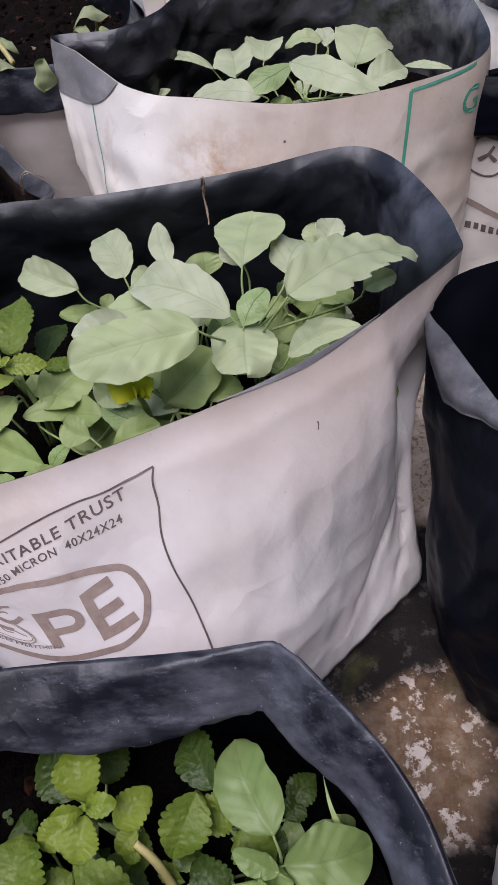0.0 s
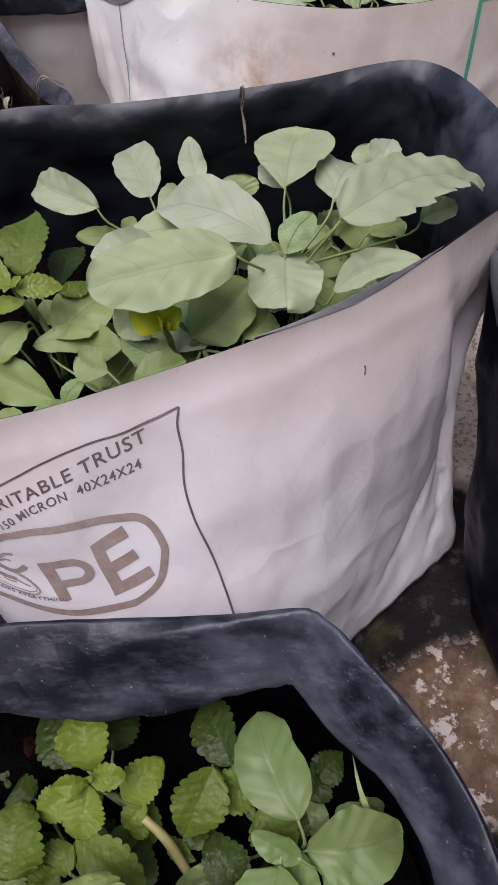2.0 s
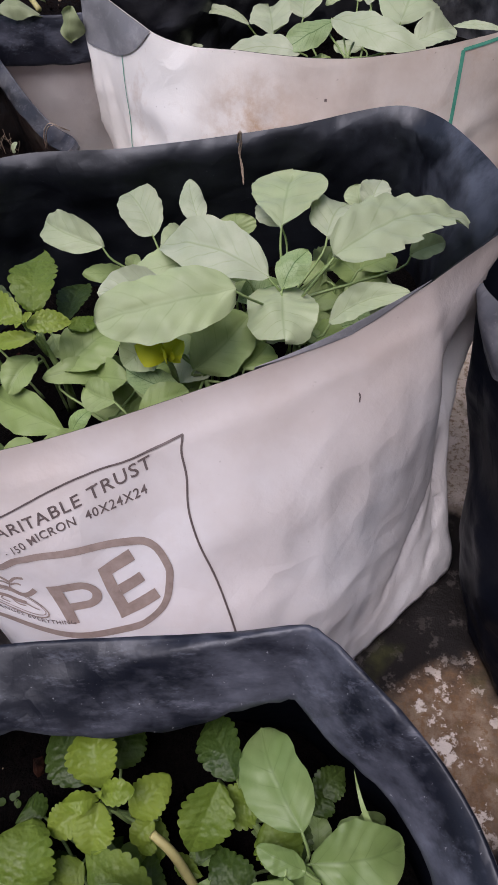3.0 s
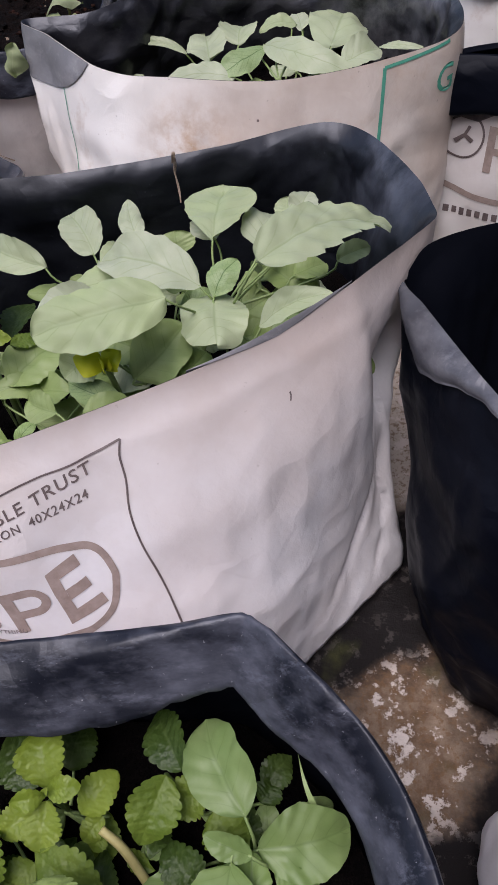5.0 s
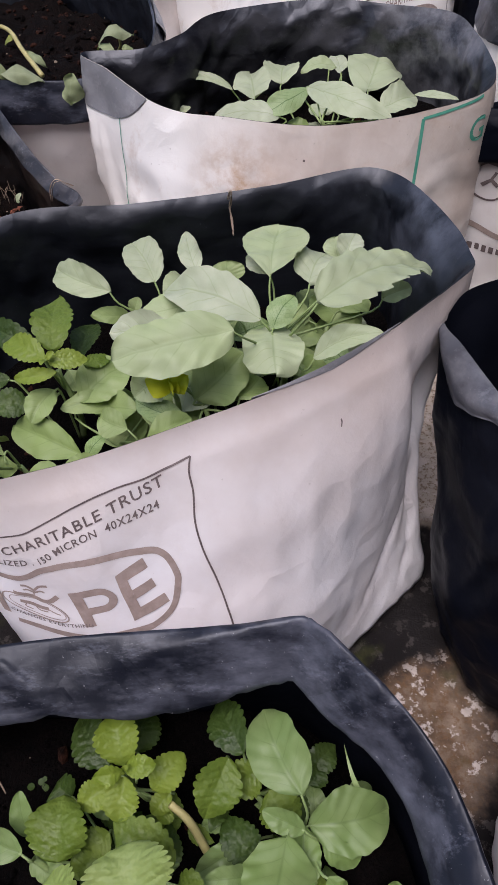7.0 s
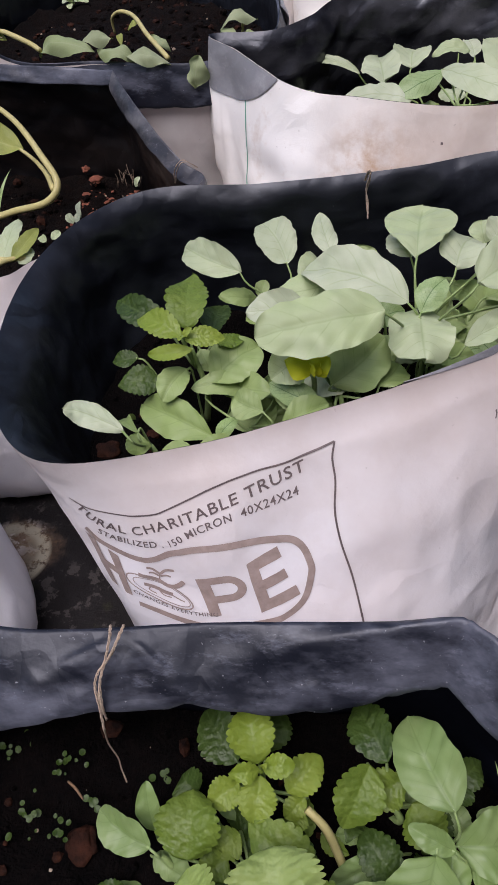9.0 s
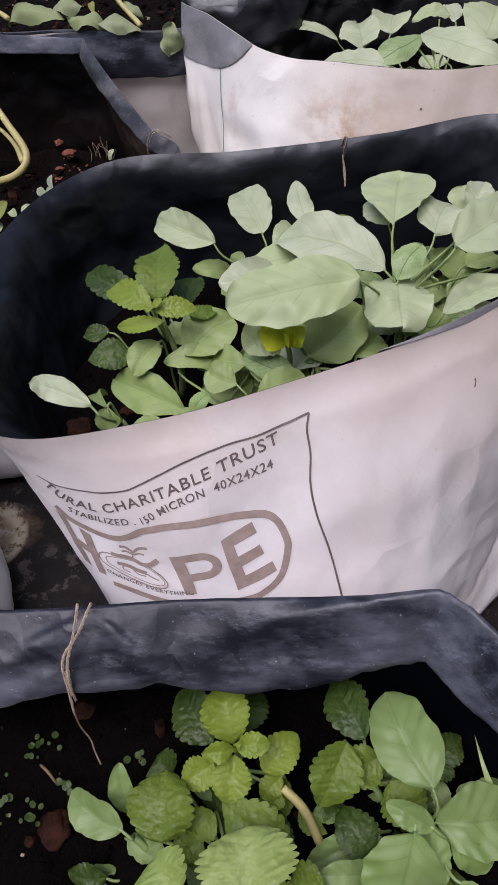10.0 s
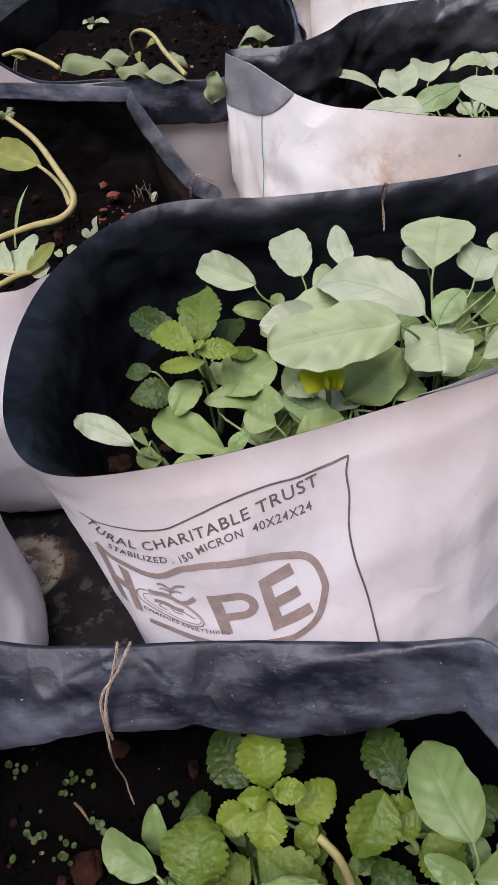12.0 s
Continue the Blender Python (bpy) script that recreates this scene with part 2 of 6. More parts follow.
def wet_shaded_concrete():
    m, nt, b = material("wet_shaded_concrete")
    base = ramp(nt, noise_of(nt, 17.0, 8, 0.72), (0.30, (0.030, 0.026, 0.023)), (0.46, (0.150, 0.092, 0.055)), (0.62, (0.29, 0.215, 0.155)))
    lime = ramp(nt, noise_of(nt, 48.0, 7, 0.72), (0.545, 0.0), (0.585, 1.0))
    zone = ramp(nt, noise_of(nt, 9.0, 3), (0.40, 0.0), (0.50, 1.0))
    # dark outside the given spots: wet floor plus painted shade around the bags
    tc = nt.nodes.new("ShaderNodeTexCoord")
    spots = []
    for place, reach in (((0.118, -0.082, 0.0), 0.088), ((0.175, 0.260, 0.0), 0.17), ((-0.345, 0.066, 0.0), 0.060)):
        far = nt.nodes.new("ShaderNodeVectorMath")
        far.operation = "DISTANCE"
        far.inputs[1].default_value = place
        nt.links.new(tc.outputs["Object"], far.inputs[0])
        wob = nt.nodes.new("ShaderNodeMath")
        wob.operation = "MULTIPLY_ADD"
        wob.inputs[1].default_value = 0.10
        nt.links.new(noise_of(nt, 16.0, 5, 0.6), wob.inputs[0])
        nt.links.new(far.outputs["Value"], wob.inputs[2])
        spots.append(ramp(nt, wob.outputs[0], (reach, 1.0), (reach + 0.035, 0.0)))
    dry_lit = mix(nt, 1.0, mix(nt, 1.0, spots[0], spots[1], "LIGHTEN"), spots[2], "LIGHTEN")
    base = mix(nt, dry_lit, (0.008, 0.006, 0.006), base)
    # second spot: gap between bags brightened by colour where little light reaches
    base = mix(nt, mix(nt, 0.85, (0.0, 0.0, 0.0), spots[1]), base, (0.62, 0.54, 0.46))
    zone = mix(nt, spots[1], zone, (1.0, 1.0, 1.0))
    zone = mix(nt, 1.0, zone, mix(nt, dry_lit, (0.06, 0.06, 0.06), (1.0, 1.0, 1.0)), "MULTIPLY")
    lime = mix(nt, 1.0, lime, zone, "MULTIPLY")
    grit = ramp(nt, noise_of(nt, 170.0, 5, 0.7), (0.50, 0.0), (0.60, 0.75))
    col = mix(nt, mix(nt, 1.0, grit, dry_lit, "MULTIPLY"), base, (0.17, 0.095, 0.045))
    col = mix(nt, lime, col, (0.66, 0.58, 0.53))
    mark = nt.nodes.new("ShaderNodeVectorMath")
    mark.operation = "DISTANCE"
    mark.inputs[1].default_value = (-0.352, 0.062, 0.0)
    nt.links.new(tc.outputs["Object"], mark.inputs[0])
    ring = ramp(nt, mark.outputs["Value"], (0.012, 0.25), (0.022, 0.35), (0.028, 1.0), (0.035, 0.9), (0.039, 0.0))
    ring = mix(nt, 1.0, ring, ramp(nt, noise_of(nt, 70.0, 5, 0.7), (0.42, 0.0), (0.52, 1.0)), "MULTIPLY")
    col = mix(nt, ring, col, (0.42, 0.37, 0.27))
    moss = ramp(nt, noise_of(nt, 19.0, 5), (0.60, 0.0), (0.74, 0.7))
    col = mix(nt, moss, col, (0.050, 0.052, 0.016))
    nt.links.new(col, b.inputs["Base Color"])
    nt.links.new(ramp(nt, noise_of(nt, 16.0, 4), (0.35, 0.42), (0.6, 0.8)), b.inputs["Roughness"])
    b.inputs["Specular IOR Level"].default_value = 0.22
    bump(nt, b, noise_of(nt, 70.0, 7, 0.7), 0.6, 0.003)
    bump(nt, b, lime, 0.4, 0.0015)
    return m


WHITE = film_white("white_film", (0.79, 0.775, 0.80), (0.46, 0.37, 0.32), 0.16, 1.0)
STAINED = film_white("stained_film", (0.92, 0.90, 0.87), (0.46, 0.29, 0.17), 0.50, 0.10, (-0.035, 0.343, 0.236), 0.96, ((0.115, 0.345, 0.262), 0.21))
GREY_FILM = film_white("greyed_film", (0.72, 0.70, 0.69), (0.40, 0.36, 0.33), 0.3)
BLACK = film_black("black_film", 0.04, 0.50, 0.3, 0.14)
BROWNED = film_black("browned_black_film", 0.12, 0.36, 0.8, 0.26, (0.085, 0.060, 0.048), (0.0022, 0.0018, 0.0022), patches=(((-0.250, 0.390, 0.230), 0.070, 1.0),))
SLACK = film_black("slack_black_film", 0.05, 0.36, 0.8, 0.09)
# pale tint and patches paint the inner film's sheen near the rim
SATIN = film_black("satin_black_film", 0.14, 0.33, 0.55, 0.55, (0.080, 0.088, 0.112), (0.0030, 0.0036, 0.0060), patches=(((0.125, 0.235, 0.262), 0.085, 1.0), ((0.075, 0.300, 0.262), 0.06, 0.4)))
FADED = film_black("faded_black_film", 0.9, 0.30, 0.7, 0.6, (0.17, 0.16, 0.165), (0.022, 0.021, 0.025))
# lighter copy of the black film: the flap's lit look as base colour
LIT_BLACK = film_black("lit_black_film", 0.8, 0.30, 0.8, 0.6, (0.21, 0.21, 0.23), (0.060, 0.061, 0.072))
# sheen of the back bag's inside and of the cuffs, put into pale tints
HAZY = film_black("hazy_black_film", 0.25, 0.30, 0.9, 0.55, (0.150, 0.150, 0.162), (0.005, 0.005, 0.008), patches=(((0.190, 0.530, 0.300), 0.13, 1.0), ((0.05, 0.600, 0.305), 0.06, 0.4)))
DUSTY_SHEEN = film_black("dusty_sheen_film", 0.90, 0.36, 0.8, 0.50, (0.125, 0.131, 0.166), (0.006, 0.007, 0.013))
# turned-out black film as it looks when lit, brightness in the base colour
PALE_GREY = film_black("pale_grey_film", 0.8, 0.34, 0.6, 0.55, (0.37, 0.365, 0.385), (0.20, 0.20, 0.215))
BROWN_INK = plain("brown_ink", (0.27, 0.205, 0.18), (0.37, 0.29, 0.26), 160.0, 0.5, 0.05)
DARK_INK = plain("dark_ink", (0.10, 0.075, 0.075), (0.17, 0.13, 0.125), 160.0, 0.5, 0.05)
GREEN_INK = plain("green_ink", (0.06, 0.30, 0.21), (0.10, 0.38, 0.28), 160.0, 0.5, 0.05)
# wet black soil, darkened further for the shade down inside the bags
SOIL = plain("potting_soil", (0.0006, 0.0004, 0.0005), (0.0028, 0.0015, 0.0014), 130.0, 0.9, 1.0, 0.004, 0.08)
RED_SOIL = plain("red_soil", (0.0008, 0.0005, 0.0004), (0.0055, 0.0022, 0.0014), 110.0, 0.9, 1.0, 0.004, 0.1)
CLOD = plain("red_clod", (0.006, 0.0022, 0.0015), (0.040, 0.0125, 0.006), 90.0, 0.85, 0.8, 0.002, 0.15)
BRICK = plain("brick_chip", (0.11, 0.030, 0.016), (0.26, 0.080, 0.042), 90.0, 0.85, 0.6, 0.002)
CHIP = plain("pale_chip", (0.22, 0.16, 0.11), (0.36, 0.28, 0.21), 90.0, 0.8, 0.5)
TWINE = plain("jute_twine", (0.42, 0.30, 0.22), (0.70, 0.55, 0.43), 700.0, 0.9, 1.0)
TWIG = plain("brown_twig", (0.16, 0.09, 0.05), (0.30, 0.18, 0.10), 300.0, 0.8, 0.6)
AMARANTH = leaf_stuff("amaranth_leaf", (0.440, 0.495, 0.335), (0.545, 0.585, 0.435), (0.18, 0.26, 0.10), 0.46, 5.5, 1.5, 0.44, 1.0, mesh=0.03)
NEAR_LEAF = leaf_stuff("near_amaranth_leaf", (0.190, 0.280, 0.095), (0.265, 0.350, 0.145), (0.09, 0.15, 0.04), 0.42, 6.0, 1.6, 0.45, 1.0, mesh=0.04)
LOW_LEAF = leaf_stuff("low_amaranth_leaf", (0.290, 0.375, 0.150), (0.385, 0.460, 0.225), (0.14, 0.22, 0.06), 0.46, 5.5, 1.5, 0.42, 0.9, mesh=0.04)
STRIPED = leaf_stuff("young_leaf", (0.300, 0.405, 0.190), (0.380, 0.475, 0.255), (0.05, 0.12, 0.03), 0.46, 9.0, 2.6, 1.0)
MINT = leaf_stuff("mint_leaf", (0.105, 0.165, 0.022), (0.205, 0.270, 0.050), (0.20, 0.27, 0.06), 0.46, 7.0, 2.2, 0.25, 0.55, 210.0, 0.30)
MINT_YOUNG = leaf_stuff("young_mint_leaf", (0.185, 0.255, 0.030), (0.320, 0.380, 0.075), (0.17, 0.25, 0.04), 0.46, 7.0, 2.2, 0.25, 0.55, 210.0, 0.24)
# older leaves, the green darkened also for the shade deep in the clump
MINT_DARK = leaf_stuff("dark_mint_leaf", (0.032, 0.062, 0.012), (0.080, 0.125, 0.026), (0.12, 0.17, 0.05), 0.46, 7.0, 2.2, 0.25, 0.55, 210.0, 0.30)
MINT_PALE = leaf_stuff("pale_mint_leaf", (0.25, 0.34, 0.09), (0.36, 0.44, 0.16), (0.26, 0.35, 0.12), 0.48, 7.0, 2.2, 0.25, 0.55, 210.0, 0.30)
WILTED = leaf_stuff("wilted_leaf", (0.26, 0.30, 0.165), (0.36, 0.40, 0.25), (0.38, 0.41, 0.26), 0.6)
YELLOWED = leaf_stuff("yellowed_leaf", (0.20, 0.23, 0.05), (0.34, 0.36, 0.09), (0.42, 0.44, 0.16), 0.55)
SHOOT = leaf_stuff("shoot_leaf", (0.58, 0.58, 0.02), (0.72, 0.70, 0.04), (0.45, 0.50, 0.05), 0.5)
STALK = plain("green_stalk", (0.20, 0.29, 0.09), (0.31, 0.40, 0.17), 60.0, 0.5)
PALE_STALK = plain("pale_stalk", (0.38, 0.33, 0.12), (0.50, 0.44, 0.19), 60.0, 0.5)
PLASTER = plain("added_wall_plaster", (0.10, 0.095, 0.09), (0.19, 0.18, 0.17), 3.0, 0.85, 0.4, 0.004)
CONCRETE = wet_shaded_concrete()


# ---- mesh helpers ----
def link_mesh(name, verts, faces, mat, parent=None, label="", smooth=True, uvs=None):
    me = bpy.data.meshes.new(name)
    me.from_pydata([tuple(v) for v in verts], [], faces)
    if smooth:
        me.polygons.foreach_set("use_smooth", [True] * len(me.polygons))
    if uvs is not None:
        lay = me.uv_layers.new(name="UVMap")
        flat = np.array(uvs, dtype=np.float32)[[lp.vertex_index for lp in me.loops]]
        lay.data.foreach_set("uv", flat.ravel())
    me.materials.append(mat)
    me.update()
    ob = new(name, me)
    if parent:
        ob.parent = parent
    if label:
        ob["label"] = label
    return ob


def empty(name, label, category, group="", kind=""):
    return tagged(new(name), label, category, group, kind)


def loop_spline(ctrl, n):
    """Closed Catmull-Rom curve through ctrl, n points evenly spaced along it."""
    c = np.array(ctrl, float)
    k = len(c)
    fine = []
    for i in range(k):
        p0, p1, p2, p3 = c[i - 1], c[i], c[(i + 1) % k], c[(i + 2) % k]
        for t in np.linspace(0, 1, 40, endpoint=False):
            fine.append(0.5 * ((2 * p1) + (p2 - p0) * t + (2 * p0 - 5 * p1 + 4 * p2 - p3) * t * t + (3 * p1 - p0 - 3 * p2 + p3) * t ** 3))
    fine = np.array(fine + [fine[0]])
    d = np.r_[0, np.cumsum(np.linalg.norm(np.diff(fine, axis=0), axis=1))]
    s = np.linspace(0, d[-1], n, endpoint=False)
    return np.stack([np.interp(s, d, fine[:, a]) for a in range(c.shape[1])], 1), d[-1]


def matched_loops(rim, base, n):
    """Closed curves through rim and base whose control points stay paired; also where each pair lies along the loop."""
    r, b = np.array(rim, float), np.array(base, float)
    k = len(r)
    step = np.array([(np.linalg.norm(r[(i + 1) % k] - r[i]) + np.linalg.norm(b[(i + 1) % k] - b[i])) / 2 for i in range(k)])
    ends = np.r_[0, np.cumsum(step)]
    outs = ([], [])
    for s in np.linspace(0, ends[-1], n, endpoint=False):
        i = min(int(np.searchsorted(ends, s, "right")) - 1, k - 1)
        t = (s - ends[i]) / step[i]
        for c, into in zip((r, b), outs):
            p0, p1, p2, p3 = c[i - 1], c[i], c[(i + 1) % k], c[(i + 2) % k]
            g = step[i]
            m1 = (p2 - p0) / (step[i - 1] + g) * g
            m2 = (p3 - p1) / (g + step[(i + 1) % k]) * g
            into.append((2 * t ** 3 - 3 * t * t + 1) * p1 + (t ** 3 - 2 * t * t + t) * m1 + (3 * t * t - 2 * t ** 3) * p2 + (t ** 3 - t * t) * m2)
    return np.array(outs[0]), np.array(outs[1]), ends[:-1] / ends[-1]


def line_spline(ctrl, n):
    c = np.array(ctrl, float)
    c = np.vstack([2 * c[0] - c[1], c, 2 * c[-1] - c[-2]])
    out = []
    spans = len(c) - 3
    for t in np.linspace(0, spans - 1e-6, n):
        i = int(t)
        t -= i
        p0, p1, p2, p3 = c[i:i + 4]
        out.append(0.5 * ((2 * p1) + (p2 - p0) * t + (2 * p0 - 5 * p1 + 4 * p2 - p3) * t * t + (3 * p1 - p0 - 3 * p2 + p3) * t ** 3))
    return np.array(out)


def tube(name, ctrl, radii, mat, parent=None, label="", n=14, sides=7):
    pts = line_spline(ctrl, n) if len(ctrl) > 2 else np.linspace(ctrl[0], ctrl[1], n)
    rr = np.interp(np.linspace(0, 1, n), np.linspace(0, 1, len(radii)), radii)
    verts, faces = [], []
    side = None
    for i in range(n):
        d = pts[min(i + 1, n - 1)] - pts[max(i - 1, 0)]
        d = d / (np.linalg.norm(d) + 1e-9)
        ref = np.array((0.3, 0.2, 0.93)) if side is None else side
        side = ref - d * (ref @ d)
        side /= np.linalg.norm(side)
        other = np.cross(d, side)
        for k in range(sides):
            a = 2 * math.pi * k / sides
            verts.append(pts[i] + rr[i] * (side * math.cos(a) + other * math.sin(a)))
    for i in range(n - 1):
        for k in range(sides):
            k2 = (k + 1) % sides
            faces.append((i * sides + k, i * sides + k2, (i + 1) * sides + k2, (i + 1) * sides + k))
    faces.append(tuple(range(sides))[::-1])
    faces.append(tuple(range((n - 1) * sides, n * sides)))
    return link_mesh(name, verts, faces, mat, parent, label)


# ---- the grow bag ----
class Bag:
    """A soft film bag: rim curve above, base curve on the floor, bulged and creased between them."""

    def __init__(self, name, label, rim, base, outer, inner, bulge=0.015, crease=0.004, seed=0, n=168, m=44, depth=0.16, dents=(), flare=0.0, ruck=0.0, swell=None, tucks=()):
        self.tucks = tucks
        self.n, self.m, self.seed, self.crease, self.dents, self.flare = n, m, seed, crease, dents, flare
        self.rim, self.length = loop_spline(rim, n)
        self.base, _ = loop_spline(base, n)
        self.swell = None
        if swell:
            # swell: how far the film stands out at each pair of control points, in the upper and in the lower half
            self.rim, self.base, knots = matched_loops(rim, base, n)
            along = np.linspace(0, 1, n, endpoint=False)
            self.swell = [np.interp(along, knots, side, period=1.0) for side in swell]
            for side in self.swell:
                side[:] = sum(np.roll(side, d) for d in (-2, -1, 0, 1, 2)) / 5
        self.bulge = np.interp(np.linspace(0, 1, n, endpoint=False), np.linspace(0, 1, len(bulge) + 1), list(bulge) + [bulge[0]]) if not isinstance(bulge, float) else np.full(n, bulge)
        t = np.roll(self.rim, -3, 0) - np.roll(self.rim, 3, 0)
        self.out = np.stack([t[:, 1], -t[:, 0], np.zeros(n)], 1)
        self.out /= np.linalg.norm(self.out, axis=1)[:, None]
        x, y = self.rim[:, 0], self.rim[:, 1]
        if np.sum(x * np.roll(y, -1) - np.roll(x, -1) * y) < 0:
            self.out = -self.out
        self.thing = empty(name, label, "grow bag", "grow bags on the terrace")
        self.grid = np.array([[self.point(i / n, j / m) for i in range(n)] for j in range(m + 1)])
        self.build_outer(outer)
        if inner:
            self.build_inner(inner, depth, ruck)

    def point(self, u, v):
        n = self.n
        x = (u % 1.0) * n
        i, f = int(x) % n, x - int(x)
        k = (i + 1) % n
        r = self.rim[i] * (1 - f) + self.rim[k] * f
        b = self.base[i] * (1 - f) + self.base[k] * f
        o = self.out[i] * (1 - f) + self.out[k] * f
        bl = self.bulge[i] * (1 - f) + self.bulge[k] * f
        h = v ** 1.15
        p = np.array((r[0] + (b[0] - r[0]) * h, r[1] + (b[1] - r[1]) * h, r[2] * (1 - v) + 0.010 * v))
        low = max(0.0, (v - 0.86) / 0.14)
        p -= o * (0.0015 if self.swell else 0.006) * low * low
        q = Vector((p[0] * 13 + self.seed * 7.1, p[1] * 13, p[2] * 9))
        big = noise.noise(q)
        q2 = Vector((p[0] * 34 + self.seed * 3.3, p[1] * 34 + big * 1.4, p[2] * 17))
        sharp = 0.5 - abs(noise.noise(q2))
        env = min(1.0, 0.15 + v * 3.0)
        d = bl * math.sin(math.pi * v ** 0.85)
        if self.swell:
            hi, lo = (q[i] * (1 - f) + q[k] * f for q in self.swell)
            d = (hi * math.exp(-((v - 0.28) / 0.22) ** 2) + lo * math.exp(-((v - 0.68) / 0.25) ** 2)) * min(1.0, v / 0.08, (1 - v) / 0.12)
        d += env * self.crease * (1.3 * big + 1.2 * sharp)
        for c, across, up, down, deep in self.tucks:
            # film drawn in from an upright fold onwards
            h = (p[0] - c[0]) * -o[1] + (p[1] - c[1]) * o[0]
            z = p[2] - c[2]
            if abs((p[0] - c[0]) * o[0] + (p[1] - c[1]) * o[1]) < 0.08:
                d -= deep / (1 + math.exp(-h / across * 4)) * math.exp(-(z / (up if z > 0 else down)) ** 2) * math.exp(-(max(0.0, h - 0.07) / 0.05) ** 2)
        for c, across, tall, lean, deep in self.dents:
            h = math.hypot(p[0] - c[0], p[1] - c[1]) * (1 if (p[0] - c[0]) * -o[1] + (p[1] - c[1]) * o[0] > 0 else -1)
            z = p[2] - c[2]
            h -= z * lean
            d -= deep * math.exp(-(h / across) ** 2 - (z / tall) ** 2)
        return p + o * d

    def normal(self, u, v):
        e = 0.004
        a = self.point(u + e, v) - self.point(u - e, v)
        c = self.point(u, min(v + e, 1)) - self.point(u, max(v - e, 0))
        w = np.cross(c, a)
        w /= np.linalg.norm(w) + 1e-9
        return w if w @ self.out[int(u * self.n) % self.n] > 0 else -w

    def locate(self, p):
        d = np.linalg.norm(self.grid - np.array(p), axis=2)
        j, i = np.unravel_index(np.argmin(d), d.shape)
        return i / self.n, j / self.m

    def build_outer(self, mat):
        n, m = self.n, self.m
        verts = list(self.grid.reshape(-1, 3))
        faces = [(j * n + i, (j + 1) * n + i, (j + 1) * n + (i + 1) % n, j * n + (i + 1) % n) for j in range(m) for i in range(n)]
        inset = self.grid[m] * 0.9 + self.grid[m].mean(0) * 0.1
        inset[:, 2] = 0.001
        verts += list(inset)
        faces += [(m * n + i, (m + 1) * n + i, (m + 1) * n + (i + 1) % n, m * n + (i + 1) % n) for i in range(n)]
        verts.append(np.array((*inset[:, :2].mean(0), 0.001)))
        faces += [((m + 1) * n + i, len(verts) - 1, (m + 1) * n + (i + 1) % n) for i in range(n)]
        link_mesh("outer_film", verts, faces, mat, self.thing)

    def build_inner(self, mat, depth, ruck):
        """Inner face of the film, from the rim down past the soil."""
        n = self.n
        rows = 26 if ruck else 16
        verts, faces = [], []
        for j in range(rows + 1):
            drop = depth * (j / rows) ** 1.6
            sink = 0.0 if j == 0 else 0.0004 + 0.0024 * min(1.0, drop / 0.02) + self.flare * (1 - math.exp(-drop / 0.020))
            for i in range(n):
                gap = sink
                v = min(drop / max(self.rim[i][2], 0.05), 0.8)
                r = self.rim[i]
                fold = 0.40 - abs(noise.noise(Vector((r[0] * 20 + drop * 14, r[1] * 20 - drop * 9, self.seed + drop * 22))))
                fold += 0.5 * (0.40 - abs(noise.noise(Vector((r[0] * 47 - drop * 30, r[1] * 47, self.seed + drop * 40)))))
                gap += ruck * fold * min(1.0, drop / 0.012)
                verts.append(self.point(i / n, v) - self.out[i] * gap + np.array((0, 0, 0.0003 if j == 0 else 0)))
        for j in range(rows):
            for i in range(n):
                k = (i + 1) % n
                faces.append((j * n + i, j * n + k, (j + 1) * n + k, (j + 1) * n + i))
        link_mesh("inner_film", verts, faces, mat, self.thing)

    def cuff(self, mat, width, drop, a=0.0, b=1.0, inward=True, label="", puff=0.004, roll=0.004, folds=(), soft=0):
        """A turned-over rim band from u = a to b. width and drop: from a to b; a rounded ridge, then a rucked slope down to a loose free edge. folds: creases as (start, end, height, half width) in plan."""
        closed = b - a >= 1
        n = int(self.n * (b - a) * 2) + (0 if closed else 1)
        sgn = -1 if inward else 1
        rows = 19
        verts, faces = [], []
        k = 2 * rows
        for i in range(n):
            f = i / (n if closed else n - 1)
            u = (a + (b - a) * f) % 1.0
            x = u * self.n
            i0, g0 = int(x) % self.n, x - int(x)
            i1 = (i0 + 1) % self.n
            w = np.interp(f, np.linspace(0, 1, len(width)), width)
            dr = np.interp(f, np.linspace(0, 1, len(drop)), drop)
            r = self.point(u, 0.0)
            o = sum(self.out[(i0 + d) % self.n] * (1 - g0) + self.out[(i1 + d) % self.n] * g0 for d in range(-soft, soft + 1))
            o *= sgn / np.linalg.norm(o)
            slack = 1 + 0.30 * noise.noise(Vector((r[0] * 9, r[1] * 9, self.seed + 3.7)))
            top, under = [], []
            for q in range(rows):
                s = max(q - 1, 0) / (rows - 2)
                flat = s * w * slack if q else -0.0015
                z = -0.004 if q == 0 else -dr * slack * s ** 1.35 + roll * 0.25 * math.exp(-(s / 0.25) ** 2)
                pos = r + o * (flat - roll * 0.4 * (1 - s)) + np.array((0, 0, z + 0.002))
                wander = 0.6 * noise.noise(Vector((r[0] * 11, r[1] * 11, self.seed + s)))
                fold = 0.42 - abs(noise.noise(Vector((r[0] * 17 + s * 0.9 + self.seed, r[1] * 17 - s * 0.5, s * 0.9 + wander))))
                fine = 0.40 - abs(noise.noise(Vector((r[0] * 46 - s * 1.6, r[1] * 46 + self.seed, s * 2.4 + wander))))
                tiny = noise.noise(Vector((r[0] * 120, r[1] * 120 + s * 4, s * 7.0)))
                h = (fold * 1.7 + fine * 0.75 + tiny * 0.12) * puff * min(1.0, (s * 1.5) ** 1.6)
